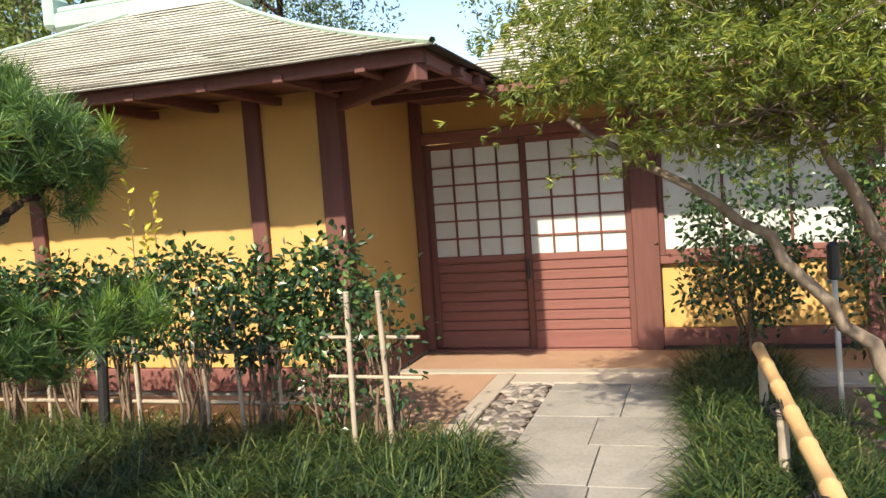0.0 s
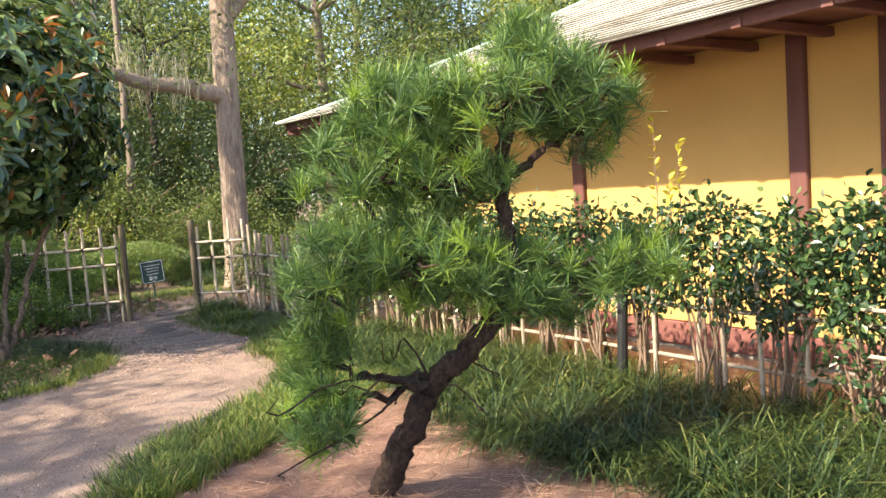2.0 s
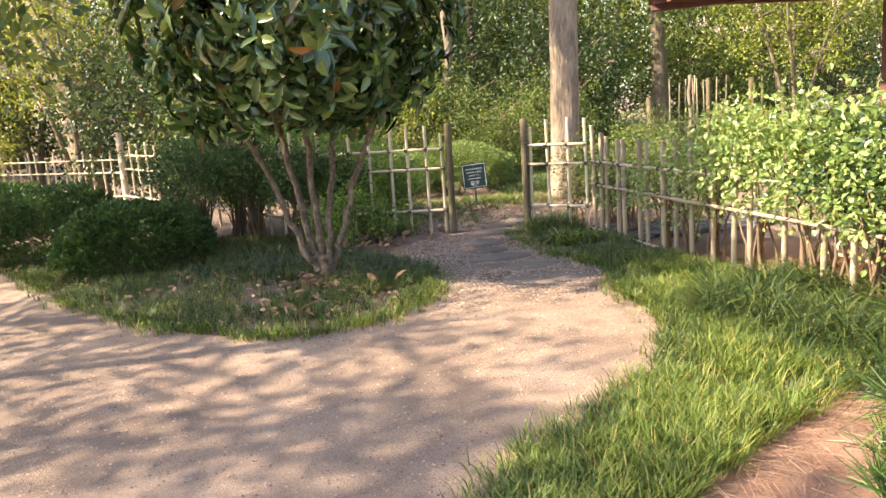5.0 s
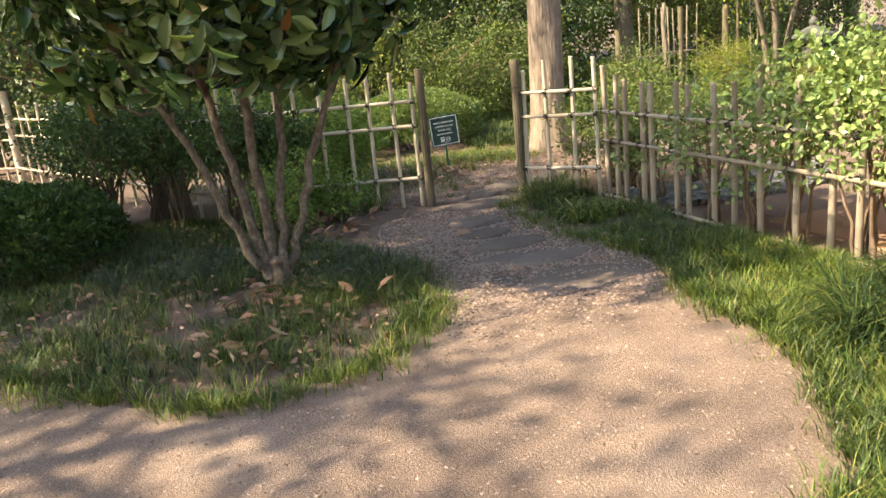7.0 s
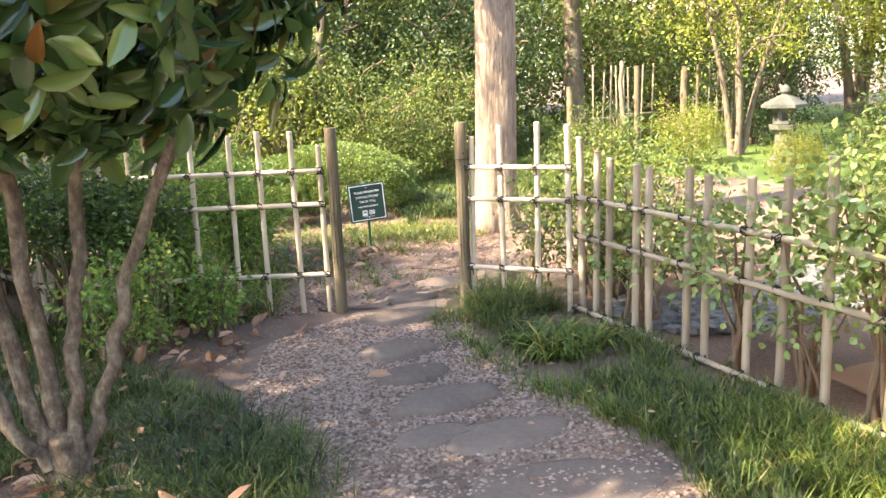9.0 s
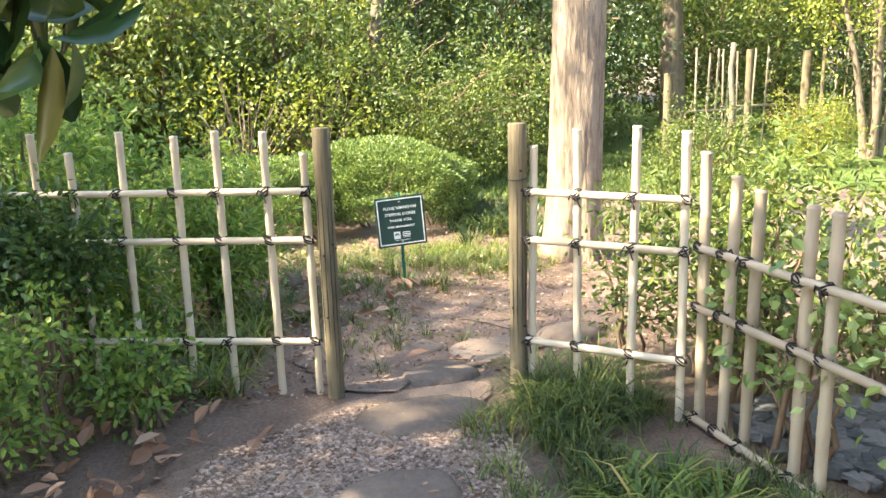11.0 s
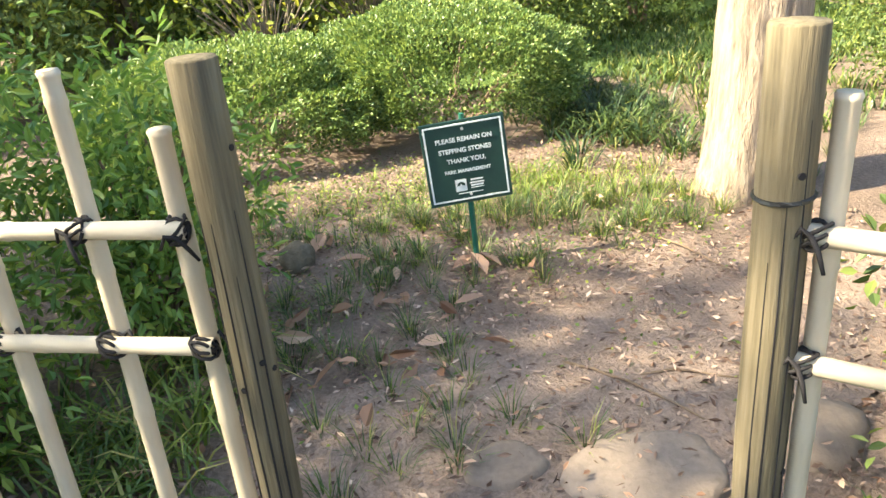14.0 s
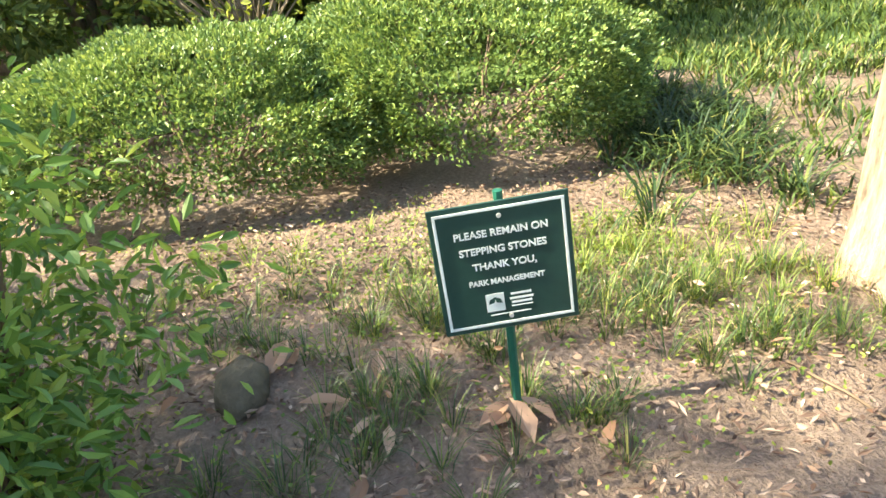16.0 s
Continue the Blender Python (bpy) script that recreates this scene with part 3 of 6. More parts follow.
ROOF_Z, EX0, EX1, EY = 2.325, -9.5, -1.36, 4.37
RUN, STEP = 3.6, 0.125
roof = thing("roof", "weathered grey shingle roof of the tea house in long courses", "roof", kind="structure")
r2 = random.Random(3)
def lift(x):
    d = min(x - EX0, EX1 - x)
    return 0.012 * max(0.0, 1 - max(d, 0) / 1.6) ** 2
k = int(RUN / STEP)
for i in range(k):
    s0, s1 = i * STEP, (i + 1) * STEP + 0.02
    z0, z1 = ROOF_Z + roof_rise(s0), ROOF_Z + roof_rise(s1)
    xs = [EX0 + s0, EX0 + s0 + 1.2, EX1 - s0 - 1.2, EX1 - s0]
    for a, b in zip(xs, xs[1:]):
        ia = s1 - s0 if a == xs[0] else 0
        ib = s1 - s0 if b == xs[-1] else 0
        fl = max(0, 1 - s0 / 1.5)
        la, lb = (0.012 * fl if a == xs[0] else 0), (0.012 * fl if b == xs[-1] else 0)
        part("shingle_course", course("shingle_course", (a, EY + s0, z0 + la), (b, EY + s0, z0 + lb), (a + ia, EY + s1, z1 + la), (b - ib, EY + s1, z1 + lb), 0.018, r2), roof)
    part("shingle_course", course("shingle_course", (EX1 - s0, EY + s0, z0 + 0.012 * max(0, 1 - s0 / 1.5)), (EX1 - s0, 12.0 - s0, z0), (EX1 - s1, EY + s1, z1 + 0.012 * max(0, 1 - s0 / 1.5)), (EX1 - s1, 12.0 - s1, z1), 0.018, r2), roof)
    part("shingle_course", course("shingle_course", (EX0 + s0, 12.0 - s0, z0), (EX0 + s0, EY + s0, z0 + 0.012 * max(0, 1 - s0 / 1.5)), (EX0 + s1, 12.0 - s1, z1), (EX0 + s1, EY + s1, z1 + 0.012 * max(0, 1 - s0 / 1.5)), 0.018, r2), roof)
ZR = ROOF_Z + roof_rise(RUN)
YR = EY + RUN
for xa, xb in ((EX0, EX0 + RUN), (EX1, EX1 - RUN)):
    pts = [(xa + (xb - xa) * t, EY + RUN * t, ROOF_Z + 0.03 + roof_rise(RUN * t) + 0.012 * max(0, 1 - RUN * t / 1.5)) for t in np.linspace(0, 1, 14)]
    part("hip_cap", quads("hip_cap", *tube(pts, 0.024, 6), M_COPPER), roof, "green copper hip capping")
box("ridge_cap", (-7.1, YR - 0.16, ZR - 0.10), (-4.6, YR + 0.16, ZR + 0.10), M_COPPER, roof, "pale green copper ridge capping", 0.03)
box("ridge_roll", (-7.15, YR - 0.07, ZR + 0.10), (-4.6, YR + 0.07, ZR + 0.19), M_COPPER, roof, "rounded copper ridge roll", 0.03)
box("ridge_end", (-7.26, YR - 0.18, ZR - 0.08), (-7.1, YR + 0.18, ZR + 0.32), M_COPPER, roof, "upturned green ridge end tile", 0.05)
fascia = [(x, EY + 0.09, ROOF_Z - 0.03 + lift(x)) for x in np.linspace(EX0 + 0.09, EX1 - 0.09, 40)]
def board(name, line, h, d, mt):
    V, F = [], []
    for x, y, z in line:
        V += [(x, y, z - h / 2), (x, y, z + h / 2), (x, y + d, z + h / 2), (x, y + d, z - h / 2)]
    for i in range(len(line) - 1):
        k = i * 4
        F += [(k + j, k + 4 + j, k + 4 + (j + 1) % 4, k + (j + 1) % 4) for j in range(4)]
    F += [(0, 1, 2, 3), tuple(len(V) - 4 + j for j in (3, 2, 1, 0))]
    return quads(name, V, F, mt)
part("fascia", board("fascia", fascia, 0.07, 0.05, M_TIMBER), roof, "red-brown eave board")
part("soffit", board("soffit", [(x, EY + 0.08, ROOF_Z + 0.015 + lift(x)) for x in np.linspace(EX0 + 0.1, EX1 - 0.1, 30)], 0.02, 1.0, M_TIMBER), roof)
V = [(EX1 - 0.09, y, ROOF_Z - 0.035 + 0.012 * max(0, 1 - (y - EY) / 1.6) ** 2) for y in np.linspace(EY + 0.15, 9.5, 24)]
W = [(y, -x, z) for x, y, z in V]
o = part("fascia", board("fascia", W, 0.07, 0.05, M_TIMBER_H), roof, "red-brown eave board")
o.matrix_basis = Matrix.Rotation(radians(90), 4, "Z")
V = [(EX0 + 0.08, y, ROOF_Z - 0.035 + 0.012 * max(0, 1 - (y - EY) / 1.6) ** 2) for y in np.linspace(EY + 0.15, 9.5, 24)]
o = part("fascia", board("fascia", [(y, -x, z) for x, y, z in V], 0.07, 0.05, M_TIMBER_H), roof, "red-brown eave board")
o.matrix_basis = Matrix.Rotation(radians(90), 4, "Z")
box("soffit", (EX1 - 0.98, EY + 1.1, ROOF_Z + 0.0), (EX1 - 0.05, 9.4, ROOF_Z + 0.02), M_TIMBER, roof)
rafter = slab("rafter", (0.07, 1.05, 0.06), M_TIMBER, 0.005)
for x in np.arange(-9.0, -1.7, 0.55):
    part("rafter", rafter, roof, "", Matrix.Translation((x, EY + 0.60, ROOF_Z - 0.045)))
for y in np.arange(EY + 0.7, 6.2, 0.5):
    part("rafter", rafter, roof, "", Matrix.Translation((EX1 - 0.55, y, ROOF_Z - 0.045)) @ Matrix.Rotation(radians(90), 4, "Z"))
part("hip_rafter", slab("hip_rafter", (0.09, 1.45, 0.12), M_TIMBER, 0.01), roof, "heavy timber hip beam end", Matrix.Translation((EX1 - 0.63, EY + 0.63, ROOF_Z - 0.10)) @ Matrix.Rotation(radians(45), 4, "Z"))
part("hip_rafter", slab("hip_rafter", (0.09, 1.45, 0.12), M_TIMBER, 0.01), roof, "", Matrix.Translation((EX0 + 0.63, EY + 0.63, ROOF_Z - 0.06)) @ Matrix.Rotation(radians(-45), 4, "Z"))

wing = thing("roof_wing", "grey shingle roof over the entrance wing", "roof", kind="structure")
WY, WZ = 5.92, 2.30
for i in range(28):
    s0, s1 = i * STEP, (i + 1) * STEP + 0.02
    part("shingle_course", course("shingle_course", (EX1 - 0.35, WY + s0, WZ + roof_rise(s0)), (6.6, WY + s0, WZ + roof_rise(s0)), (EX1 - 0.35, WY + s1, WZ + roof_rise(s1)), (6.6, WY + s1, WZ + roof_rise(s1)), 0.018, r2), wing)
box("fascia", (EX1 - 0.3, WY + 0.03, WZ - 0.07), (6.55, WY + 0.08, WZ - 0.004), M_TIMBER_H, wing)
box("soffit", (EX1 - 0.3, WY + 0.08, WZ + 0.0), (6.55, YD + 0.1, WZ + 0.02), M_TIMBER_H, wing)
for x in np.arange(-1.4, 6.4, 0.5):
    part("rafter", rafter, wing, "", Matrix.Translation((x, WY + 0.65, WZ - 0.045)))

# ---- paving ----
def plain(name, lo, hi, mt, label, category="paving", bevel=0.008):
    ob = new(name, slab(name, Vector(hi) - Vector(lo), mt, bevel))
    ob.location = (Vector(lo) + Vector(hi)) / 2
    return tagged(ob, label, category, "", "structure")
plain("porch_floor", (XC + 0.0, 4.25, -0.06), (-1.56, 6.14, 0.022), M_AGGREGATE, "brown exposed-aggregate porch floor")
plain("porch_floor_north", (XC + 0.0, 6.30, -0.06), (4.0, 7.02, 0.022), M_AGGREGATE, "brown aggregate landing before the doors")
plain("wall_apron", (-8.4, 4.45, -0.06), (XC + 0.0, 5.44, 0.018), M_AGGREGATE, "brown aggregate apron along the wall")
plain("kerb_porch", (-1.56, 4.25, -0.06), (-1.41, 6.14, 0.03), M_CONCRETE, "pale concrete kerb of the porch", "kerb")
plain("kerb_landing", (XC, 6.145, -0.06), (4.0, 6.295, 0.03), M_CONCRETE, "pale concrete band across the landing", "kerb")
plain("kerb_slabs", (-1.405, 5.86, -0.06), (4.0, 6.14, 0.026), M_CONCRETE, "pale concrete step band", "kerb")
plain("pebble_bed", (-1.40, 3.6, -0.06), (-1.06, 5.82, 0.004), M_SOIL, "dark bed under the drainage pebbles", "gravel bed")
walkway = thing("flagstone_walk", "grey flagstone walk leading to the entrance doors", "paving", kind="structure")
y = 2.7
r3 = random.Random(11)
while y < 5.78:
    h = r3.choice((0.42, 0.55, 0.62))
    h = min(h, 5.80 - y)
    cut = r3.uniform(-0.75, -0.35)
    for x0, x1 in ((-1.05, cut), (cut, -0.03)):
        sl = slab("flagstone", (x1 - x0 - 0.005, h - 0.005, 0.07), M_FLAG, 0.003)
        part("flagstone", sl, walkway, "", Matrix.Translation(((x0 + x1) / 2, y + h / 2, -0.005 + r3.uniform(-0.003, 0.003))))
    y += h
pebs = thing("drain_pebbles", "loose rounded river pebbles in a drainage strip", "pebbles", kind="structure")
pm = [boulder("pebble", 0.035 + 0.012 * (i % 3), 0.03 + 0.006 * (i % 2), 0.018, M_PEBBLE, i + 1) for i in range(6)]
for i in range(280):
    part("pebble", pm[i % 6], pebs, "", pose(rng.uniform(-1.38, -1.08), rng.uniform(3.7, 5.8), 0.012 + 0.006 * (i % 3), rng.uniform(-12, 12), rng.uniform(-12, 12), rng.uniform(0, 360)))

# ---- stepping stones ----
for i, (x, y, rx, ry, h) in enumerate(((-8.02, 2.72, 0.24, 0.42, 0.018), (-8.52, 2.80, 0.16, 0.34, 0.03), (-8.66, 2.48, 0.10, 0.20, 0.028), (-8.99, 2.68, 0.15, 0.31, 0.04), (-9.38, 2.67, 0.14, 0.22, 0.04), (-9.77, 2.75, 0.17, 0.24, 0.045),
                                      (-10.40, 3.0, 0.20, 0.30, 0.035), (-10.83, 3.22, 0.15, 0.20, 0.03), (-11.21, 3.23, 0.10, 0.13, 0.025), (-11.08, 3.56, 0.18, 0.24, 0.025), (-11.10, 4.03, 0.16, 0.20, 0.10), (-8.17, 2.27, 0.17, 0.30, 0.014), (-8.02, 3.16, 0.12, 0.26, 0.015), (-8.2, 1.95, 0.12, 0.2, 0.012))):
    me = boulder("stepping_stone", rx, ry, 0.12, M_STONE, i + 20, (h + 0.03) / 0.12)
    ob = new("stepping_stone", me)
    ob.location = (x, y, -0.03)
    tagged(ob, "worn brown-grey flat stepping stone set in gravel" if h < 0.1 else "rounded tan boulder beside the path", "stone", "stepping stones along the path")

# ---- bamboo fences and gate ----
def culm(name, length, radius, mt, sides=10, node=0.28, flare=0.12):
    """A bamboo cane along z with swollen nodes and a cut, hollow end."""
    pts, rad = [], []
    z = 0.0
    zs = [0.0]
    while z < length:
        z = min(z + node, length)
        zs.append(z)
    for a, b in zip(zs, zs[1:]):
        pts += [a + 0.006, (a + b) / 2, b - 0.012, b - 0.004]
        rad += [radius * (1 + flare * 0.4), radius * 0.97, radius, radius * (1 + flare)]
    pts += [length, length - 0.02]
    rad += [radius, radius * 0.65]
    v, f = tube([(0, 0, p) for p in pts], rad, sides)
    return quads(name, v, f, mt, True)


def knot(name, r):
    """Black twine wound about a crossing, with loose ends."""
    g = []
    for off in (-0.006, 0.006):
        a = np.linspace(0, 2 * np.pi, 11)
        g.append(tube([(r * 1.5 * math.cos(t), r * 1.75 * math.sin(t), off + 0.012 * math.cos(t)) for t in a], 0.0035, 5, cap=False))
        g.append(tube([(r * 1.5 * math.cos(t), off + 0.010 * math.sin(t), r * 1.5 * math.sin(t)) for t in a], 0.0035, 5, cap=False))
    g.append(tube([(0, -r * 1.7, 0), (0.012, -r * 2.2, -0.02), (0.02, -r * 2.1, -0.05)], (0.005, 0.004, 0.003), 5))
    g.append(tube([(0, -r * 1.7, 0), (-0.012, -r * 2.3, 0.012), (-0.03, -r * 2.0, -0.012)], (0.005, 0.004, 0.003), 5))
    return quads(name, *join(*g), M_TWINE, True)


KNOT = knot("twine_knot", 0.0135)


def fence_run(name, a, b, stakes, tops, rails, mt, label, rs=0.018, rr=0.016, seed=1, knots=True, group="", side=1):
    """Upright canes between a and b at the given shares, tied to horizontal rails."""
    rd = random.Random(seed)
    a, b = Vector((*a, 0)), Vector((*b, 0))
    d = (b - a)
    L = d.length
    yaw = math.degrees(math.atan2(d.y, d.x))
    f = thing(name, label, "fence", a, group)
    f.rotation_euler = (0, 0, radians(yaw))
    for z in rails:
        rail = culm("rail", L + 0.04, rr, mt, 8, 0.34)
        part("rail", rail, f, "", pose(-0.02, 0, z, rd.uniform(-0.6, 0.6), 90, 0))
    made = {}
    for i, s in enumerate(stakes):
        h = tops[i % len(tops)] + rd.uniform(-0.015, 0.015)
        key = round(h, 1)
        if key not in made:
            made[key] = culm("stake", key + 0.05, rs, mt, 8, 0.30)
        part("stake", made[key], f, "", pose(s * L, (rs + rr) * side, -0.05 + h - key, rd.uniform(-0.8, 0.8), rd.uniform(-0.9, 0.9), rd.uniform(0, 360)))
        if knots:
            for z in rails:
                part("tie", KNOT, f, "", pose(s * L, 0, z, rd.uniform(-15, 15), rd.uniform(-10, 10), rd.choice((0, 180)) + rd.uniform(-25, 25)))
    return f


def gate_post(at, h, r, seed, lean):
    rd = np.random.default_rng(seed)
    zs = np.linspace(-0.05, h, 9)
    v, f = tube([(0, 0, z) for z in zs] + [(0, 0, h + 0.003)], [r * (1 + 0.02 * rd.normal()) for z in zs] + [r * 0.95], 22)
    p = thing("gate_post", "thick weathered timber gate post with cracks and green lichen", "post", (*at, 0), "gate posts")
    p.rotation_euler = (radians(lean[0]), radians(lean[1]), 0)
    part("shaft", quads("shaft", v, f, M_POST, True), p)
    for i in range(4):
        a = -1.0 + 0.55 * i + rd.uniform(-0.15, 0.15)
        z0 = rd.uniform(0.12, 0.30)
        part("crack", quads("crack", *tube([(math.cos(a + 0.03 * math.sin(9 * z)) * r * 0.998, math.sin(a + 0.03 * math.sin(9 * z)) * r * 0.998, z) for z in np.linspace(z0, z0 + rd.uniform(0.65, 0.9), 6)], (0.0006, 0.0018, 0.0022, 0.0022, 0.0016, 0.0006), 5), M_TWINE), p, "dark drying crack")
    for i in range(5):
        a, z = rd.uniform(-1.3, 1.1), rd.uniform(0.25, h - 0.1)
        part("bolt_hole", quads("bolt_hole", *tube([(math.cos(a) * r * 0.9, math.sin(a) * r * 0.9, z), (math.cos(a) * (r + 0.003), math.sin(a) * (r + 0.002), z)], 0.0055, 8), M_TWINE), p, "small dark knot hole")
    return p


GL, GR, FC = (-10.765, 2.69), (-10.47, 3.482), (-9.965, 3.985)
gate_post(GL, 1.235, 0.0385, 1, (0.0, 0.0))
gp = gate_post(GR, 1.235, 0.0395, 2, (0.0, 0.0))
part("wire_band", quads("wire_band", *tube([(0.0405 * math.cos(t), 0.0405 * math.sin(t), 1.0 + 0.003 * math.sin(t)) for t in np.linspace(0, 6.29, 20)], 0.004, 5, cap=False), M_BLACK), gp, "thin black wire band")
PANEL_END, CORNER = (-11.52, 0.82), (-16.6, -1.6)
fence_run("bamboo_fence", (-10.79, 2.615), PANEL_END, [x / 1.95 for x in (0.005, 0.185, 0.412, 0.612, 0.87, 1.08, 1.27, 1.45, 1.62, 1.80, 1.94)], (1.14, 1.235, 1.24, 1.225, 1.235), (0.27, 0.745, 0.965), M_BAMBOO, "bleached bamboo lattice fence tied with black twine", seed=4, side=-1)
fence_run("bamboo_fence", PANEL_END, CORNER, [i / 15 for i in range(1, 15)], (1.16, 1.2, 1.12, 1.18), (0.27, 0.72, 0.95), M_BAMBOO, "bleached bamboo lattice fence running behind the shrubs", seed=14, knots=False, side=-1)
fence_run("bamboo_fence", (-10.435, 3.515), FC, (0.0, 0.33, 0.68, 1.0), (1.13, 1.225, 1.215, 1.205), (0.275, 0.735, 0.945), M_BAMBOO, "bleached bamboo lattice panel beside the gate", seed=5)
GREY = [0.004, 0.037, 0.067, 0.127, 0.155, 0.225, 0.258, 0.324, 0.372, 0.43, 0.50, 0.563, 0.61, 0.70, 0.79, 0.85, 0.92, 1.0]
fence_run("bamboo_fence", (-9.95, 4.03), (-5.6, 4.14), GREY, (1.14, 1.05, 1.01, 1.0, 1.0, 1.01, 1.0, 1.02, 1.03), (0.035, 0.51, 0.755), M_BAMBOO_OLD, "grey weathered bamboo fence with leaning canes, shrubs woven through", seed=6, rs=0.022)
fence_run("bamboo_fence", CORNER, (-19.6, -4.7), [i / 16 + (0.012 if i % 2 else 0) for i in range(17)], (1.0, 1.05, 0.96), (0.25, 0.66, 0.88), M_BAMBOO, "low sunlit bamboo fence with paired canes", seed=7, knots=False, side=-1)
pt = thing("fence_post", "stout bamboo corner post of the fence", "post", (*CORNER, 0))
part("shaft", culm("shaft", 1.34, 0.055, M_BAMBOO), pt)

# ---- sign ----
sg = thing("park_sign", "dark green metal notice with white lettering on a leaning green stake", "sign", (-12.5, 3.475, 0))
sg.rotation_euler = (0, radians(-2), radians(90 - 6))
def sign_local(x, z, y=-0.012):
    return Matrix.Translation((x, y, z))
part("stake", quads("stake", *tube([(0.0, 0, -0.05), (0.0, 0, 0.655)], 0.012, 8), M_SIGNPOLE), sg, "green steel stake")
plate = part("plate", slab("plate", (0.335, 0.005, 0.345), M_SIGN, 0.002), sg, "", Matrix.Translation((0, -0.016, 0.465)) @ Matrix.Rotation(radians(-1.9), 4, "Y"))
for w, h, x, z in ((0.305, 0.007, 0, 0.155), (0.305, 0.007, 0, -0.155), (0.007, 0.317, 0.152, 0), (0.007, 0.317, -0.152, 0)):
    part("border", slab("border", (w, 0.002, h), M_WHITE, 0.0005), plate, "", Matrix.Translation((x, -0.0045, z)))
def lettering(text, size, z):
    c = bpy.data.curves.new("lettering", "FONT")
    c.body, c.size, c.align_x, c.align_y, c.extrude, c.offset = text, size, "CENTER", "CENTER", 0.0006, 0.0006
    o = bpy.data.objects.new("lettering", c)
    scene.collection.objects.link(o)
    bpy.context.view_layer.update()
    me = bpy.data.meshes.new_from_object(o.evaluated_get(bpy.context.evaluated_depsgraph_get()))
    bpy.data.objects.remove(o)
    me.materials.clear()
    me.materials.append(M_WHITE)
    part("lettering", me, plate, "white capital letters", Matrix.Translation((0, -0.0042, z)) @ Matrix.Rotation(radians(90), 4, "X"))
lettering("PLEASE REMAIN ON", 0.0255, 0.094)
lettering("STEPPING STONES", 0.0255, 0.050)
lettering("THANK YOU,", 0.0255, 0.008)
lettering("PARK MANAGEMENT", 0.0195, -0.036)
part("emblem", slab("emblem", (0.045, 0.001, 0.05), M_WHITE, 0.0004), plate, "white square emblem", Matrix.Translation((-0.035, -0.0035, -0.095)))
part("emblem_leaf", quads("emblem_leaf", *leaf_geo(np.array(((-0.052, -0.0048, -0.098), (-0.018, -0.0048, -0.098))), np.array(((0.6, 0, 0.6), (-0.6, 0, 0.6))), 0.028, 0.014, "flat", rng, np.array(((0, -1, 0), (0, -1, 0)))), M_SIGN), plate)
for j, (w, z) in enumerate(((0.05, -0.078), (0.058, -0.091), (0.05, -0.102), (0.052, -0.112), (0.10, -0.130))):
    part("small_print", slab("small_print", (w, 0.001, 0.006 if j < 3 else 0.003), M_WHITE, 0.0003), plate, "", Matrix.Translation((0.03 if j < 4 else 0.0, -0.0035, z)))
for z in (0.135, -0.138):
    part("bolt", quads("bolt", *tube([(0, -0.001, z), (0, -0.006, z)], 0.006, 8), M_GREYPOLE), plate, "small steel bolt")

# ---- trees and shrubs ----
def limb(points, r0, r1, n, rd, rough=0.08, sides=10, wob=0.01):
    p = curve_points(points, n)
    p[1:-1] += rd.normal(0, wob, (n - 2, 3))
    return tube(p, np.linspace(r0, r1, n), sides, rough, rd)


def clump_leaves(centers, per, radius, L, W, shape, rd, droop=0.0, flat=1.0):
    """Leaves gathered in clumps round the given centres, pointing outwards."""
    c = np.repeat(np.asarray(centers), per, 0)
    o = rd.normal(0, 1, c.shape)
    o[:, 2] *= flat
    P = c + o * radius * rd.uniform(0.2, 0.75, (len(c), 1))
    D = unit(o) + rd.normal(0, 0.35, c.shape) + (0, 0, -droop)
    return leaf_geo(P, D, L * rd.uniform(0.6, 1.2, len(c)), W * rd.uniform(0.7, 1.2, len(c)), shape, rd)


def shrub(name, at, radii, height, n_clumps, per, L, W, mt, label, category="shrub", stems=7, seed=1, z0=0.15, shell=0.35, shape="oval", cr=0.10, bark=None, group="", droop=0.1):
    """A bush: stems from the ground and leaf clumps in an uneven crown."""
    rd = np.random.default_rng(seed)
    ob = thing(name, label, category, at, group)
    c = ball_points(n_clumps, rd, shell)
    wob = np.array([1 + 0.28 * noise.noise(Vector(p) * 1.6 + Vector((seed, 0, 0))) for p in c])[:, None]
    C = c * wob * np.array((radii[0], radii[1], (height - z0) / 2)) + (0, 0, (height + z0) / 2)
    g = []
    for i in range(stems):
        t = C[rd.integers(len(C))]
        b = rd.normal(0, 0.05, 3) * (1, 1, 0)
        g.append(limb([b, b * 0.5 + t * (0.25, 0.25, 0.45), t * (0.8, 0.8, 0.95)], rd.uniform(0.010, 0.018), 0.004, 7, rd, 0, 6))
    if g:
        part("branchwork", quads("branchwork", *join(*g), bark or M_TWIG, True), ob)
    v, f = clump_leaves(C, per, cr, L, W, shape, rd, droop)
    part("foliage", quads("foliage", v, f, mt), ob)
    return ob


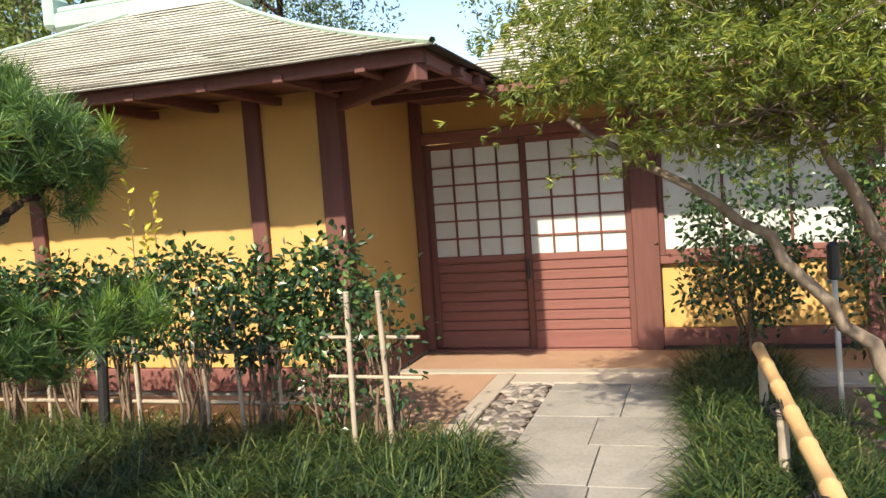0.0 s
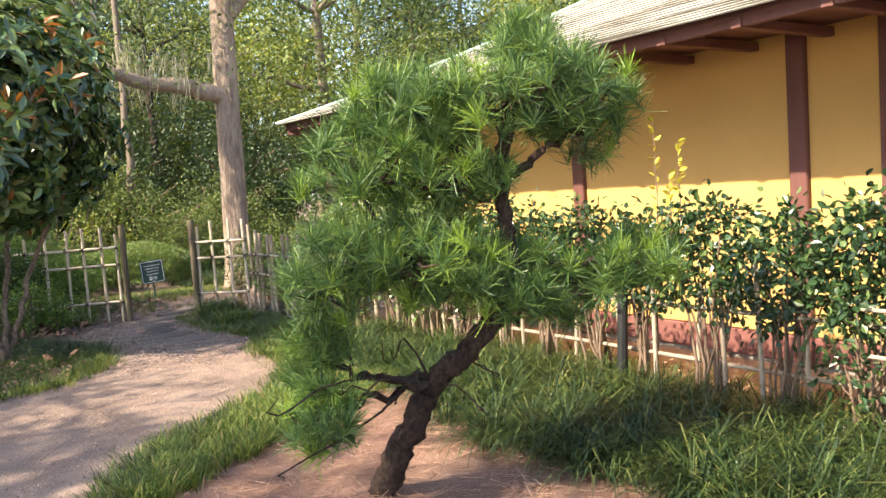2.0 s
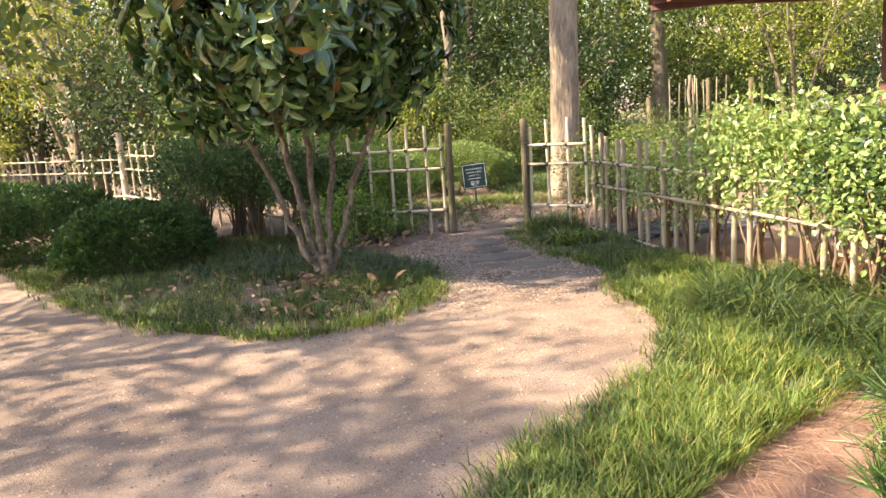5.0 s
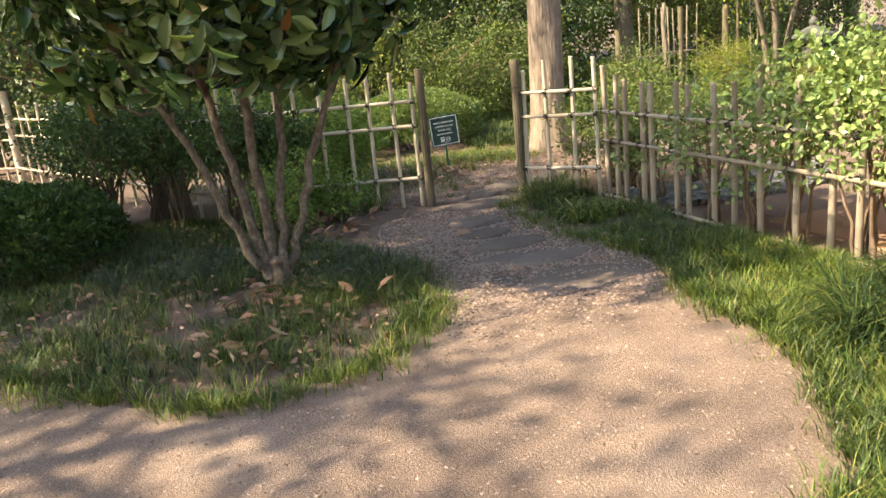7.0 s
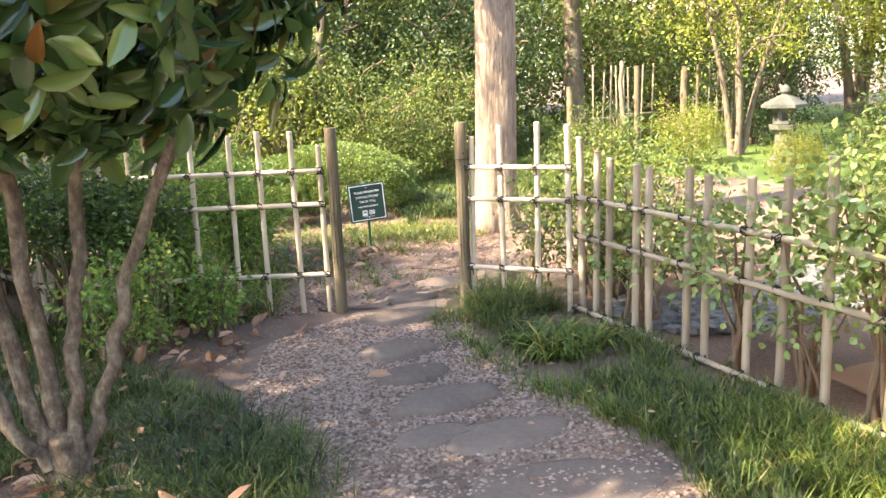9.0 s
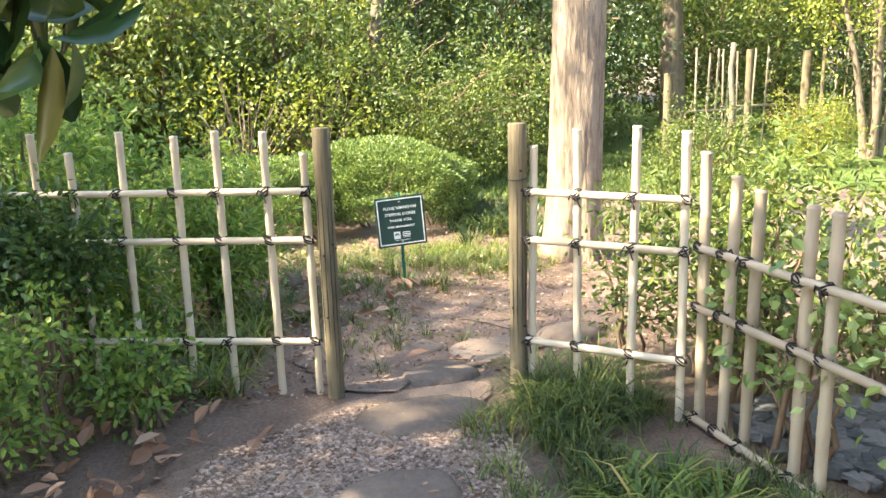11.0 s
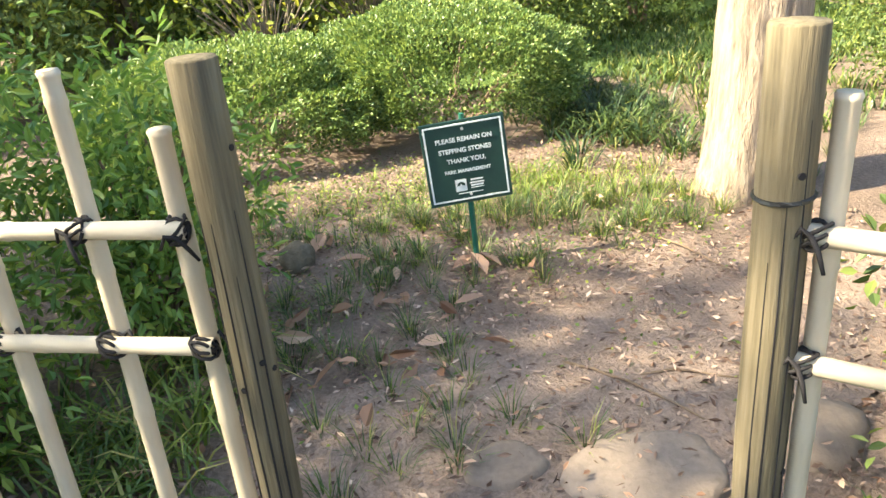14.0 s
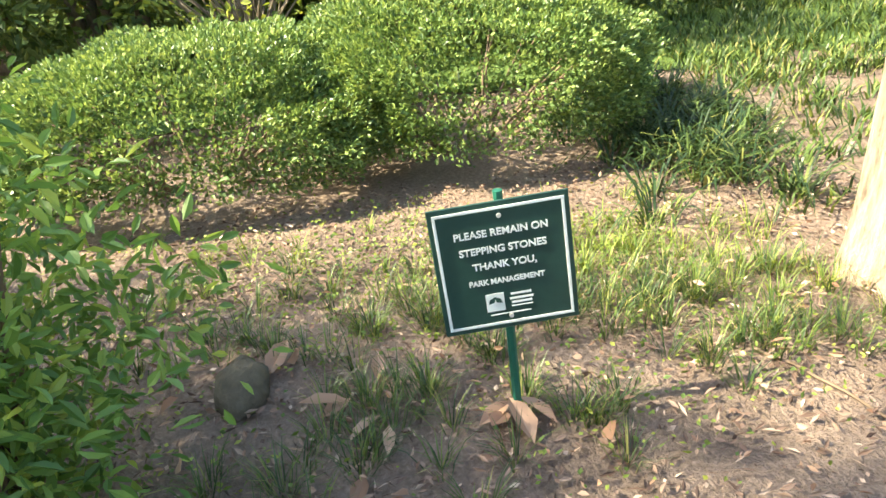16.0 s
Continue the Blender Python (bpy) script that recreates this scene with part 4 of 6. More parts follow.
def mound(name, at, radii, height, n, L, W, mt, label, seed, category="shrub"):
    """A clipped mound: leaves all over a lumpy dome, thinner below, on dark stems."""
    rd = np.random.default_rng(seed)
    ob = thing(name, label, category, at)
    u = unit(rd.normal(0, 1, (n, 3)))
    u[:, 2] = np.abs(u[:, 2]) * 1.1 - 0.25
    u = unit(u)
    s = np.sign(u) * np.abs(u) ** 0.78
    w = np.array([1 + 0.15 * noise.noise(Vector(p) * 2.6 + Vector((seed, 1, 0))) + 0.10 * noise.noise(Vector(p) * 7) for p in u])[:, None]
    depth = 1 - rd.exponential(0.06, (n, 1))
    P = s * w * depth * np.array((*radii, height * 0.72)) + (0, 0, height * 0.30)
    P[:, 2] = np.maximum(P[:, 2], height * 0.20 + rd.uniform(0, 0.16, n))
    v, f = leaf_geo(P, u + rd.normal(0, 0.6, (n, 3)) + (0, 0, 0.3), L * rd.uniform(0.7, 1.3, n), W * rd.uniform(0.7, 1.3, n), "oval", rd)
    part("foliage", quads("foliage", v, f, mt), ob)
    g = []
    for i in range(26):
        t = s[rd.integers(n)] * np.array((*radii, height * 0.7)) * 0.8
        t[2] = abs(t[2]) * 0.7 + height * 0.3
        g.append(limb([t * (0.35, 0.35, 0), t * (0.6, 0.6, 0.4), t], 0.012, 0.004, 6, rd, 0, 5))
    part("branchwork", quads("branchwork", *join(*g), M_TWIG, True), ob)
    return ob


# big pale tree beyond the gate
rd = np.random.default_rng(21)
big = thing("cypress_tree", "tall tree with a pale furrowed trunk and one heavy side limb", "tree", (-12.86, 4.93, 0))
n, sides = 190, 84
zs = np.concatenate((np.linspace(-0.1, 4.2, 160), np.linspace(4.35, 9.0, 30)))
V = []
for z in zs:
    r = 0.203 - 0.005 * z + 0.045 * math.exp(-max(z, 0) * 4.5)
    row = []
    for q in range(sides):
        a = q * 2 * math.pi / sides
        ca, sa = math.cos(a), math.sin(a)
        furrow = abs(noise.noise(Vector((ca * 4.5, sa * 4.5, z * 1.1)))) + 0.5 * abs(noise.noise(Vector((ca * 9, sa * 9, z * 3.2 + 7))))
        fl = 1 + 0.035 * math.sin(5 * a + 0.7) + 0.12 * min(furrow, 0.45) - 0.03 + 0.12 * math.exp(-max(z, 0) * 3) * math.sin(6 * a)
        row.append((r * fl * ca + 0.004 * z, r * fl * sa + 0.022 * z, z))
    V.append(row)
i, j = np.meshgrid(np.arange(n - 1), np.arange(sides), indexing="ij")
k = (j + 1) % sides
F = np.stack((i * sides + j, i * sides + k, (i + 1) * sides + k, (i + 1) * sides + j), -1).reshape(-1, 4)
part("trunk", quads("trunk", V, F, M_BARK_PALE, True), big)
part("limb", quads("limb", *join(limb([(0, 0.1, 3.15), (0.1, -0.5, 3.25), (0.2, -1.2, 3.3), (0.3, -1.8, 3.5), (0.2, -2.6, 4.2)], 0.15, 0.07, 16, rd, 0.06, 12, 0.02), limb([(0, 0.2, 4.4), (-0.2, 1.0, 5.2), (-0.4, 2.0, 5.8)], 0.10, 0.04, 10, rd, 0.05, 8), limb([(0, 0.2, 5.2), (0.5, -0.6, 6.0), (0.9, -1.6, 6.6)], 0.10, 0.04, 10, rd, 0.05, 8)), M_BARK_PALE, True), big, "heavy horizontal limb hung with moss")
C = ball_points(420, rd, 0.2) * (2.6, 3.2, 2.6) + (0, 0, 6.9)
low = np.stack((rd.uniform(-0.4, 0.6, 60), rd.uniform(-2.6, 0.6, 60), rd.uniform(2.9, 4.4, 60)), 1)
part("crown", quads("crown", *join(clump_leaves(C, 22, 0.28, 0.12, 0.05, "flat", rd), clump_leaves(low, 14, 0.22, 0.09, 0.04, "flat", rd)), M_WOOD_A), big)
hang = np.stack((rd.uniform(-0.1, 0.4, 60), rd.uniform(-2.6, -0.2, 60), rd.uniform(3.2, 4.0, 60)), 1)
part("hanging_moss", quads("hanging_moss", *leaf_geo(np.repeat(hang, 8, 0) + rd.normal(0, 0.05, (480, 3)), np.array((0, 0, -1)) + rd.normal(0, 0.15, (480, 3)), rd.uniform(0.15, 0.5, 480), 0.012, "needle", rd), M_MOSS), big, "grey-green hanging moss")

# magnolia
rd = np.random.default_rng(22)
mg = thing("magnolia_tree", "small magnolia with several pale mottled stems and large glossy dark leaves", "tree", (-8.95, 1.05, 0))
tops = ((0.15, -0.80, 1.75), (-0.25, -0.42, 1.95), (0.15, -0.12, 2.3), (-0.1, 0.32, 2.05), (0.12, 0.74, 1.80))
g = [limb([(0, 0.02, -0.05), (0, 0.01, 0.1), (0.01, 0, 0.24)], 0.085, 0.060, 10, rd, 0.08, 14, 0.003)]
for i, t in enumerate(tops):
    t = np.array(t)
    b = np.array((0.02 * math.cos(i * 2.1), 0.07 * t[1], 0.10 + 0.03 * (i % 2)))
    m1 = b + t * (0.06, 0.15, 0.13)
    m2 = t * (0.45, 0.50, 0.55)
    g.append(limb([b, m1, m2, t], 0.042 if i in (1, 2) else 0.034, 0.018, 20, rd, 0.06, 10, 0.010))
    for q in range(3):
        e = t + rd.normal(0, 0.3, 3) + (0, 0, 0.3)
        g.append(limb([m2 + (t - m2) * (0.2 + 0.25 * q), (m2 + e) / 2 + (0, 0, 0.1), e], 0.018, 0.007, 8, rd, 0.04, 6))
part("trunk", quads("trunk", *join(*g), M_BARK_MAG, True), mg, "pale grey-brown stems spreading from one base")
c = ball_points(1050, rd, 0.5)
w = np.array([0.97 + 0.42 * noise.noise(Vector(p) * 2.3) for p in c])[:, None]
C = c * w * (1.30, 1.28, 1.46) + (0.02, 0.0, 2.42)
# clumps near the camera's path left out, low lobe placed to fit its view
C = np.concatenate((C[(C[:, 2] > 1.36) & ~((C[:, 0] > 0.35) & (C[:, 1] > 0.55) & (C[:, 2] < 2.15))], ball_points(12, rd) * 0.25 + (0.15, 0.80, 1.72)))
out = unit(C - (0, 0, 2.2))
per = 9
P = np.repeat(C, per, 0)
O = np.repeat(out, per, 0)
a = np.tile(np.arange(per) * 2.4, len(C)) + np.repeat(rd.uniform(0, 6, len(C)), per)
u1 = unit(np.cross(O, (0.2, 0.1, 1.0)))
u2 = np.cross(O, u1)
D = O * rd.uniform(0.1, 0.7, (len(P), 1)) + u1 * np.cos(a)[:, None] + u2 * np.sin(a)[:, None] + (0, 0, -0.25)
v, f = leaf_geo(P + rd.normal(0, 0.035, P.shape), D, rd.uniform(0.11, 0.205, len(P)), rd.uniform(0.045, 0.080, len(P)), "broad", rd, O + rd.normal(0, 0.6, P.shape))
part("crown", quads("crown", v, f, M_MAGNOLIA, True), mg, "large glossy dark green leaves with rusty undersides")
hot = C[(C[:, 0] > 0.5) & (C[:, 2] > 2.3)][:26]
for q in hot:
    v, f = clump_leaves(q[None] + (0.08, 0, 0.06), 9, 0.09, 0.15, 0.05, "oval", rd)
    part("bronze_shoot", quads("bronze_shoot", v, f, M_BRONZE), mg, "orange-bronze young leaves")

# garden pine
rd = np.random.default_rng(23)
pn = thing("pine_tree", "leaning garden pine with dark flaky trunk and cloud-like needle pads", "tree", (-3.42, 2.16, 0))
def loc(*p):
    return np.array(p) - (-3.42, 2.16, 0)
def spot(u, z, w=0.0):
    """A place u metres across and w metres behind the stem."""
    return loc(-2.78 + 0.36 * u - 0.93 * w, 2.50 + 0.93 * u + 0.36 * w, z)
main = [loc(-3.40, 2.10, -0.05), loc(-3.22, 2.17, 0.28), loc(-3.05, 2.26, 0.58), loc(-2.86, 2.40, 0.80), spot(0, 1.08), spot(0.0, 1.45), spot(0.08, 1.95)]
g = [limb(main, 0.068, 0.022, 60, rd, 0.13, 18, 0.006)]
LOBES = [(0.06, 1.83, 0.40, 0.20), (0.42, 1.74, 0.24, 0.22), (-0.40, 1.78, 0.30, 0.20), (0.10, 2.04, 0.14, 0.10), (-0.62, 1.50, 0.26, 0.26), (-0.23, 1.50, 0.28, 0.18), (-0.76, 1.13, 0.22, 0.20), (-0.36, 1.14, 0.34, 0.20),
         (-0.84, 0.74, 0.18, 0.20), (-0.86, 0.53, 0.16, 0.15), (-0.04, 1.04, 0.28, 0.18), (0.28, 0.97, 0.28, 0.16), (0.57, 1.06, 0.22, 0.11)]
T = []
for i, (u, z, ru, rz) in enumerate(LOBES):
    c = spot(u, z, 0.05 * (i % 3 - 1))
    s = np.array(main[2 if z < 0.85 else (3 if z < 1.05 else (4 if z < 1.45 else 5))])
    g.append(limb([s, (s + c) / 2 + rd.normal(0, 0.03, 3), c], 0.024, 0.010, 12, rd, 0.1, 8, 0.018))
    p = ball_points(int(20 + 430 * ru * (ru + 0.12)), rd, 0.4) * (ru, ru, rz) + c
    T.append(p)
    for q in p[::5]:
        g.append(limb([c + (q - c) * 0.1, (c + q) / 2 + rd.normal(0, 0.03, 3) - (0, 0, 0.03), q], 0.009, 0.004, 6, rd, 0, 5, 0.006))
for i in range(8):
    s = loc(-3.1, 2.2, 0.55) + rd.normal(0, 0.04, 3)
    e = spot(-0.62, 0.6) + rd.normal(0, 1, 3) * (0.2, 0.2, 0.12)
    g.append(limb([s, (s + e) / 2 + rd.normal(0, 0.04, 3) + (0, 0, 0.06), e + rd.normal(0, 0.03, 3), e + rd.normal(0, 0.06, 3) + (0, 0, 0.05)], 0.007, 0.002, 10, rd, 0.05, 5, 0.012))
part("trunk", quads("trunk", *join(*g), M_BARK_DARK, True), pn, "dark flaky trunk and twisted bare branches")
T = np.concatenate(T)
def needles(tips, per, L, rd):
    c = np.repeat(tips, per, 0)
    ax = np.repeat(unit(rd.normal(0, 0.5, tips.shape) + (0, 0, 0.75)), per, 0)
    D = ax * 0.8 + unit(rd.normal(0, 1, c.shape))
    return leaf_geo(c + ax * rd.uniform(-0.04, 0.03, (len(c), 1)), D, L * rd.uniform(0.7, 1.15, len(c)), 0.0036, "needle", rd)
sel = rd.random(len(T)) < 0.14
part("needles", quads("needles", *needles(T[~sel], 66, 0.108, rd), M_PINE), pn, "dense bushy tufts of green needles")
part("young_needles", quads("young_needles", *needles(T[sel], 66, 0.105, rd), M_PINE_NEW), pn, "bright yellow-green young needle tufts")

# lace-leaf maple by the walk
rd = np.random.default_rng(24)
mp = thing("maple_tree", "lace-leaf maple leaning over the walk with feathery light-green leaves", "tree", (0.93, 4.06, 0))
def ml(x, y, z):
    return np.array((0.82 * x - 0.93, 0.82 * y - 4.06, 1.5 + 0.82 * (z - 1.5) if z > 0 else z))
g = [limb([ml(1.15, 4.95, -0.05), ml(1.0, 4.98, 0.32), ml(0.76, 5.0, 0.65), ml(0.35, 5.0, 1.15), ml(-0.2, 4.98, 1.55), ml(-0.7, 4.9, 1.9)], 0.045, 0.014, 20, rd, 0.06, 10, 0.012),
     limb([ml(1.15, 4.95, -0.05), ml(1.15, 4.8, 0.6), ml(0.9, 4.7, 1.2), ml(0.6, 4.6, 1.7), ml(0.3, 4.5, 2.2)], 0.045, 0.012, 18, rd, 0.06, 10, 0.012),
     limb([ml(1.18, 4.95, -0.05), ml(1.35, 5.1, 0.7), ml(1.2, 5.2, 1.4), ml(1.0, 5.1, 2.1)], 0.05, 0.014, 18, rd, 0.06, 10, 0.012)]
c = ball_points(900, rd, 0.2)
w = np.array([1 + 0.3 * noise.noise(Vector(p) * 2.0 + Vector((5, 0, 0))) for p in c])[:, None]
C = c * w * (1.31, 0.86, 0.66) + ml(0.62, 4.75, 2.40)
C = C[(C[:, 2] > 1.58) & (rd.random(len(C)) < np.clip((C[:, 0] + 0.93 + 1.0) / 0.6, 0.2, 1))]
for q in C[::9]:
    s = ml(0.5, 4.8, 1.75) + rd.normal(0, 0.25, 3) * (0.9, 0.4, 0.2)
    g.append(limb([s, (s + q) / 2 + rd.normal(0, 0.06, 3), q], 0.006, 0.002, 7, rd, 0, 5, 0.012))
part("trunk", quads("trunk", *join(*g), M_BARK_GREY, True), mp, "slender mottled stems leaning low")
S = C[rd.permutation(len(C))[:230]]
cc = np.repeat(S, 62, 0) + rd.normal(0, 1, (len(S) * 62, 3)) * (0.135, 0.135, 0.035)
off = cc - np.repeat(S, 62, 0)
cc[:, 2] -= 1.1 * (off[:, 0] ** 2 + off[:, 1] ** 2)
fan = np.repeat(unit(rd.normal(0, 1, cc.shape) * (1, 1, 0.3) + off * 3 + (0, 0, -0.35)), 7, 0)
P = np.repeat(cc, 7, 0)
v, f = leaf_geo(P, fan + rd.normal(0, 0.42, P.shape), rd.uniform(0.035, 0.065, len(P)), 0.008, "flat", rd)
part("crown", quads("crown", v, f, M_MAPLE), mp, "feathery finely cut leaves")

# tied evergreen hedge on stakes along the tea house
stakes_f = thing("hedge_frame", "slim bamboo stakes and rails holding the evergreen hedge", "trellis", (0, 0, 0))
st = culm("stake", 1.0, 0.015, M_BAMBOO_OLD, 8, 0.3)
for x in np.arange(-6.6, -2.2, 0.26):
    part("stake", st, stakes_f, "", pose(x + rng.uniform(-0.04, 0.04), 4.22 + rng.uniform(-0.03, 0.03), -0.12 + rng.uniform(-0.1, 0.1), rng.uniform(-2, 2), rng.uniform(-3, 3), 0))
tall = culm("stake", 1.22, 0.016, M_BAMBOO_OLD, 8, 0.3)
part("stake", tall, stakes_f, "", pose(-1.87, 4.00, -0.22, 0, 1, 0))
part("stake", tall, stakes_f, "", pose(-1.64, 4.02, -0.22, 1, -1, 0))
for z in (0.30, 0.62):
    part("rail", culm("rail", 4.9, 0.014, M_BAMBOO_OLD, 8, 0.34), stakes_f, "", pose(-6.7, 4.24, z, 0, 90, 0))
for z in (0.735, 0.51):
    part("rail", culm("rail", 0.62, 0.011, M_BAMBOO_OLD, 8, 0.34), stakes_f, "", pose(-2.06, 4.06, z, 0, 90, -4))
part("dark_post", quads("dark_post", *tube([(-3.68, 4.12, -0.05), (-3.62, 4.12, 0.80)], 0.035, 10), M_BLACK), stakes_f, "short dark round post")
rd = np.random.default_rng(31)
for i, x in enumerate(np.arange(-6.4, -2.0, 0.48)):
    shrub("holly_shrub", (x, 4.22, 0), (0.34, 0.19), 1.30 if i % 2 else 1.22, 84, 15, 0.055, 0.032, M_HOLLY, "dark glossy holly trained on a bamboo frame, bare lower stems", seed=40 + i, z0=0.55, stems=10, cr=0.11, group="hedge along the wall")
shrub("holly_shrub", (-1.72, 4.12, 0), (0.24, 0.18), 1.12, 26, 14, 0.05, 0.03, M_HOLLY, "sparse young holly tied to two stakes", seed=60, z0=0.25, stems=8, cr=0.10)
shrub("holly_shrub", (-2.1, 4.15, 0), (0.25, 0.18), 0.95, 34, 14, 0.05, 0.03, M_HOLLY, "leafy young holly at the end of the hedge", seed=61, z0=0.12, stems=8, cr=0.10)
for x, h in ((-3.40, 1.76), (-3.22, 1.62), (-3.30, 1.44)):
    sh = thing("holly_shoot", "upright yellow-green new shoot above the hedge", "shoot", (x, 4.2, 0))
    part("stem", quads("stem", *limb([(0, 0, 0.8), (0.02, 0, 1.2), (0.0, 0.02, h)], 0.005, 0.002, 6, rd, 0, 5, 0.003), M_TWIG), sh)
    zz = np.linspace(1.2, h, 16)
    v, f = leaf_geo(np.stack((np.full(16, 0.01), np.full(16, 0.01), zz), 1), rd.normal(0, 1, (16, 3)) * (1, 1, 0.2) + (0, 0, 0.8), 0.055, 0.028, "oval", rd)
    part("leaves", quads("leaves", v, f, M_HOLLY_NEW), sh)
shrub("holly_shrub", (0.36, 6.35, 0), (0.50, 0.32), 1.62, 150, 16, 0.055, 0.032, M_HOLLY, "dark upright holly against the entrance wall", seed=62, z0=0.2, stems=12, cr=0.12)
shrub("holly_shrub", (1.35, 6.3, 0), (0.55, 0.3), 1.65, 150, 16, 0.055, 0.032, M_HOLLY, "dark upright holly beside the window", seed=63, z0=0.2, stems=12, cr=0.12)
shrub("ground_shrub", (1.35, 4.9, 0), (0.5, 0.6), 0.42, 50, 14, 0.06, 0.045, M_NANDINA, "low broad-leaved plants under the maple", seed=64, z0=0.02, stems=5, cr=0.10)

# bamboo barrier and black-capped pole by the walk
br = thing("bamboo_barrier", "thick tan bamboo pole lashed on short posts beside the walk", "barrier", (0.34, 5.0, 0))
part("pole", culm("pole", 2.7, 0.036, M_BAMBOO_TAN, 12, 0.42), br, "", pose(-0.01, 0.02, 0.45, 91.5, 0, 2))
for y in (-0.12, -1.2, -2.3):
    part("short_post", culm("short_post", 0.47, 0.026, M_BAMBOO_OLD, 10, 0.2), br, "", pose(-0.0, y, -0.05))
    part("lashing", knot("lashing", 0.03), br, "black twine lashing", pose(0, y, 0.42, 0, 0, 90))
# pale pole with a black insulating cap; no light source
lp = thing("capped_pole", "slim pale pole with a black cylindrical cap", "lamp", (0.76, 5.05, 0))
part("pole", quads("pole", *tube([(0.02, 0, -0.05), (0.01, 0, 0.45), (0, 0, 0.88)], 0.016, 8), M_GREYPOLE, True), lp)
part("head", quads("head", *tube([(0, 0, 0.84), (0, 0, 0.85), (0, 0, 1.04), (0, 0, 1.06)], (0.02, 0.036, 0.036, 0.02), 12), M_BLACK), lp, "black cylindrical cap")

# shrubs of the left bed
mound("clipped_shrub", (-10.75, -0.74, 0), (0.80, 0.74), 0.64, 20000, 0.042, 0.024, M_BOX, "low clipped dark green rounded shrub", 71)
mound("clipped_shrub", (-11.95, -1.78, 0), (0.88, 0.80), 0.76, 16000, 0.045, 0.026, M_BOX, "clipped dark green shrub with a flat sunlit top", 75)
mound("clipped_shrub", (-13.6, -3.0, 0), (1.1, 0.9), 0.80, 14000, 0.048, 0.028, M_BOX, "clipped dark green rounded shrub beside the low fence", 72)
for i, (x, y, h, r) in enumerate(((-11.75, -0.08, 1.28, 0.46), (-11.62, 0.50, 1.25, 0.40), (-12.35, -0.35, 1.2, 0.42), (-12.2, 0.3, 1.25, 0.42), (-11.3, 1.0, 1.1, 0.38), (-11.2, 1.45, 0.95, 0.32))):
    shrub("nandina_shrub", (x, y, 0), (r, r), h, 170, 18, 0.048, 0.024, M_BOX, "open dark-leaved shrub with many thin upright stems", seed=80 + i, z0=0.5, stems=22, cr=0.12)

# azalea mounds and shrubs beyond the gate
mound("azalea_mound", (-14.8, 2.45, 0), (0.80, 0.98), 0.67, 42000, 0.027, 0.015, M_AZALEA, "broad clipped azalea mound, sunlit on top", 73)
mound("azalea_mound", (-14.95, 3.82, 0), (0.88, 0.95), 0.75, 42000, 0.027, 0.015, M_AZALEA, "taller clipped azalea mound behind the sign", 74)
for i, (x, y, h, r) in enumerate(((-11.9, 1.75, 1.30, 0.40), (-12.2, 1.2, 1.6, 0.5), (-13.0, 1.35, 1.6, 0.5), (-12.6, 0.5, 1.5, 0.5), (-11.55, 1.65, 0.75, 0.30), (-13.6, 0.5, 1.6, 0.6), (-12.42, 2.28, 1.05, 0.42), (-12.2, 2.25, 0.72, 0.28))):
    shrub("nandina_shrub", (x, y, 0), (r, r), h, 90, 22, 0.062, 0.021, M_NANDINA, "leafy heavenly bamboo with fine green leaflets", seed=90 + i, z0=0.1, stems=12, cr=0.14)
for i, (x, y, h, r) in enumerate(((-10.3, 4.35, 0.95, 0.34), (-10.05, 4.55, 1.15, 0.36), (-10.7, 4.75, 1.05, 0.36), (-10.62, 4.15, 0.9, 0.28), (-10.05, 4.32, 0.75, 0.24), (-11.1, 5.2, 0.9, 0.4), (-10.5, 5.3, 1.1, 0.4), (-9.8, 4.9, 0.7, 0.3))):
    shrub("nandina_shrub", (x, y, 0), (r, r), h, 46, 18, 0.05, 0.020, M_WOOD_A, "sparse heavenly bamboo behind the fence panel", seed=100 + i, z0=0.2, stems=7, cr=0.12)
for i, (x, y, h, r) in enumerate(((-10.62, 1.5, 0.75, 0.28), (-10.4, 1.25, 0.62, 0.30), (-10.72, 1.85, 0.42, 0.16))):
    shrub("nandina_shrub", (x, y, 0), (r, r), h, 44, 18, 0.045, 0.022, M_NANDINA, "low leafy heavenly bamboo at the foot of the fence", seed=110 + i, z0=0.05, stems=8, cr=0.11)
for i, (x, y, h, rr) in enumerate(((-16.5, 2.7, 1.7, 1.0), (-16.9, 3.6, 1.5, 0.8))):
    shrub("twiggy_shrub", (x, y, 0), (rr, rr), h, 130, 9, 0.06, 0.034, M_WOOD_B, "open twiggy shrub with bare grey branches and few leaves", seed=140 + i, z0=0.3, stems=70, cr=0.16, bark=M_BARK_GREY)
# shrubs woven into the grey fence
for i, (x, h, r, nc) in enumerate(((-9.5, 0.95, 0.28, 20), (-8.7, 1.0, 0.3, 26), (-8.25, 1.05, 0.32, 34), (-7.85, 1.25, 0.42, 90), (-7.3, 1.35, 0.45, 110), (-6.7, 1.4, 0.48, 120), (-6.1, 1.35, 0.45, 140), (-5.5, 1.3, 0.45, 110))):
    shrub("fence_shrub", (x, 4.2, 0), (r, 0.26), h, nc, 16, 0.052, 0.034, M_VINE, "pale glossy-leaved shrub trained on the bamboo fence", seed=120 + i, z0=0.2 if nc < 50 else 0.45, stems=9, cr=0.12, group="fence shrubs")

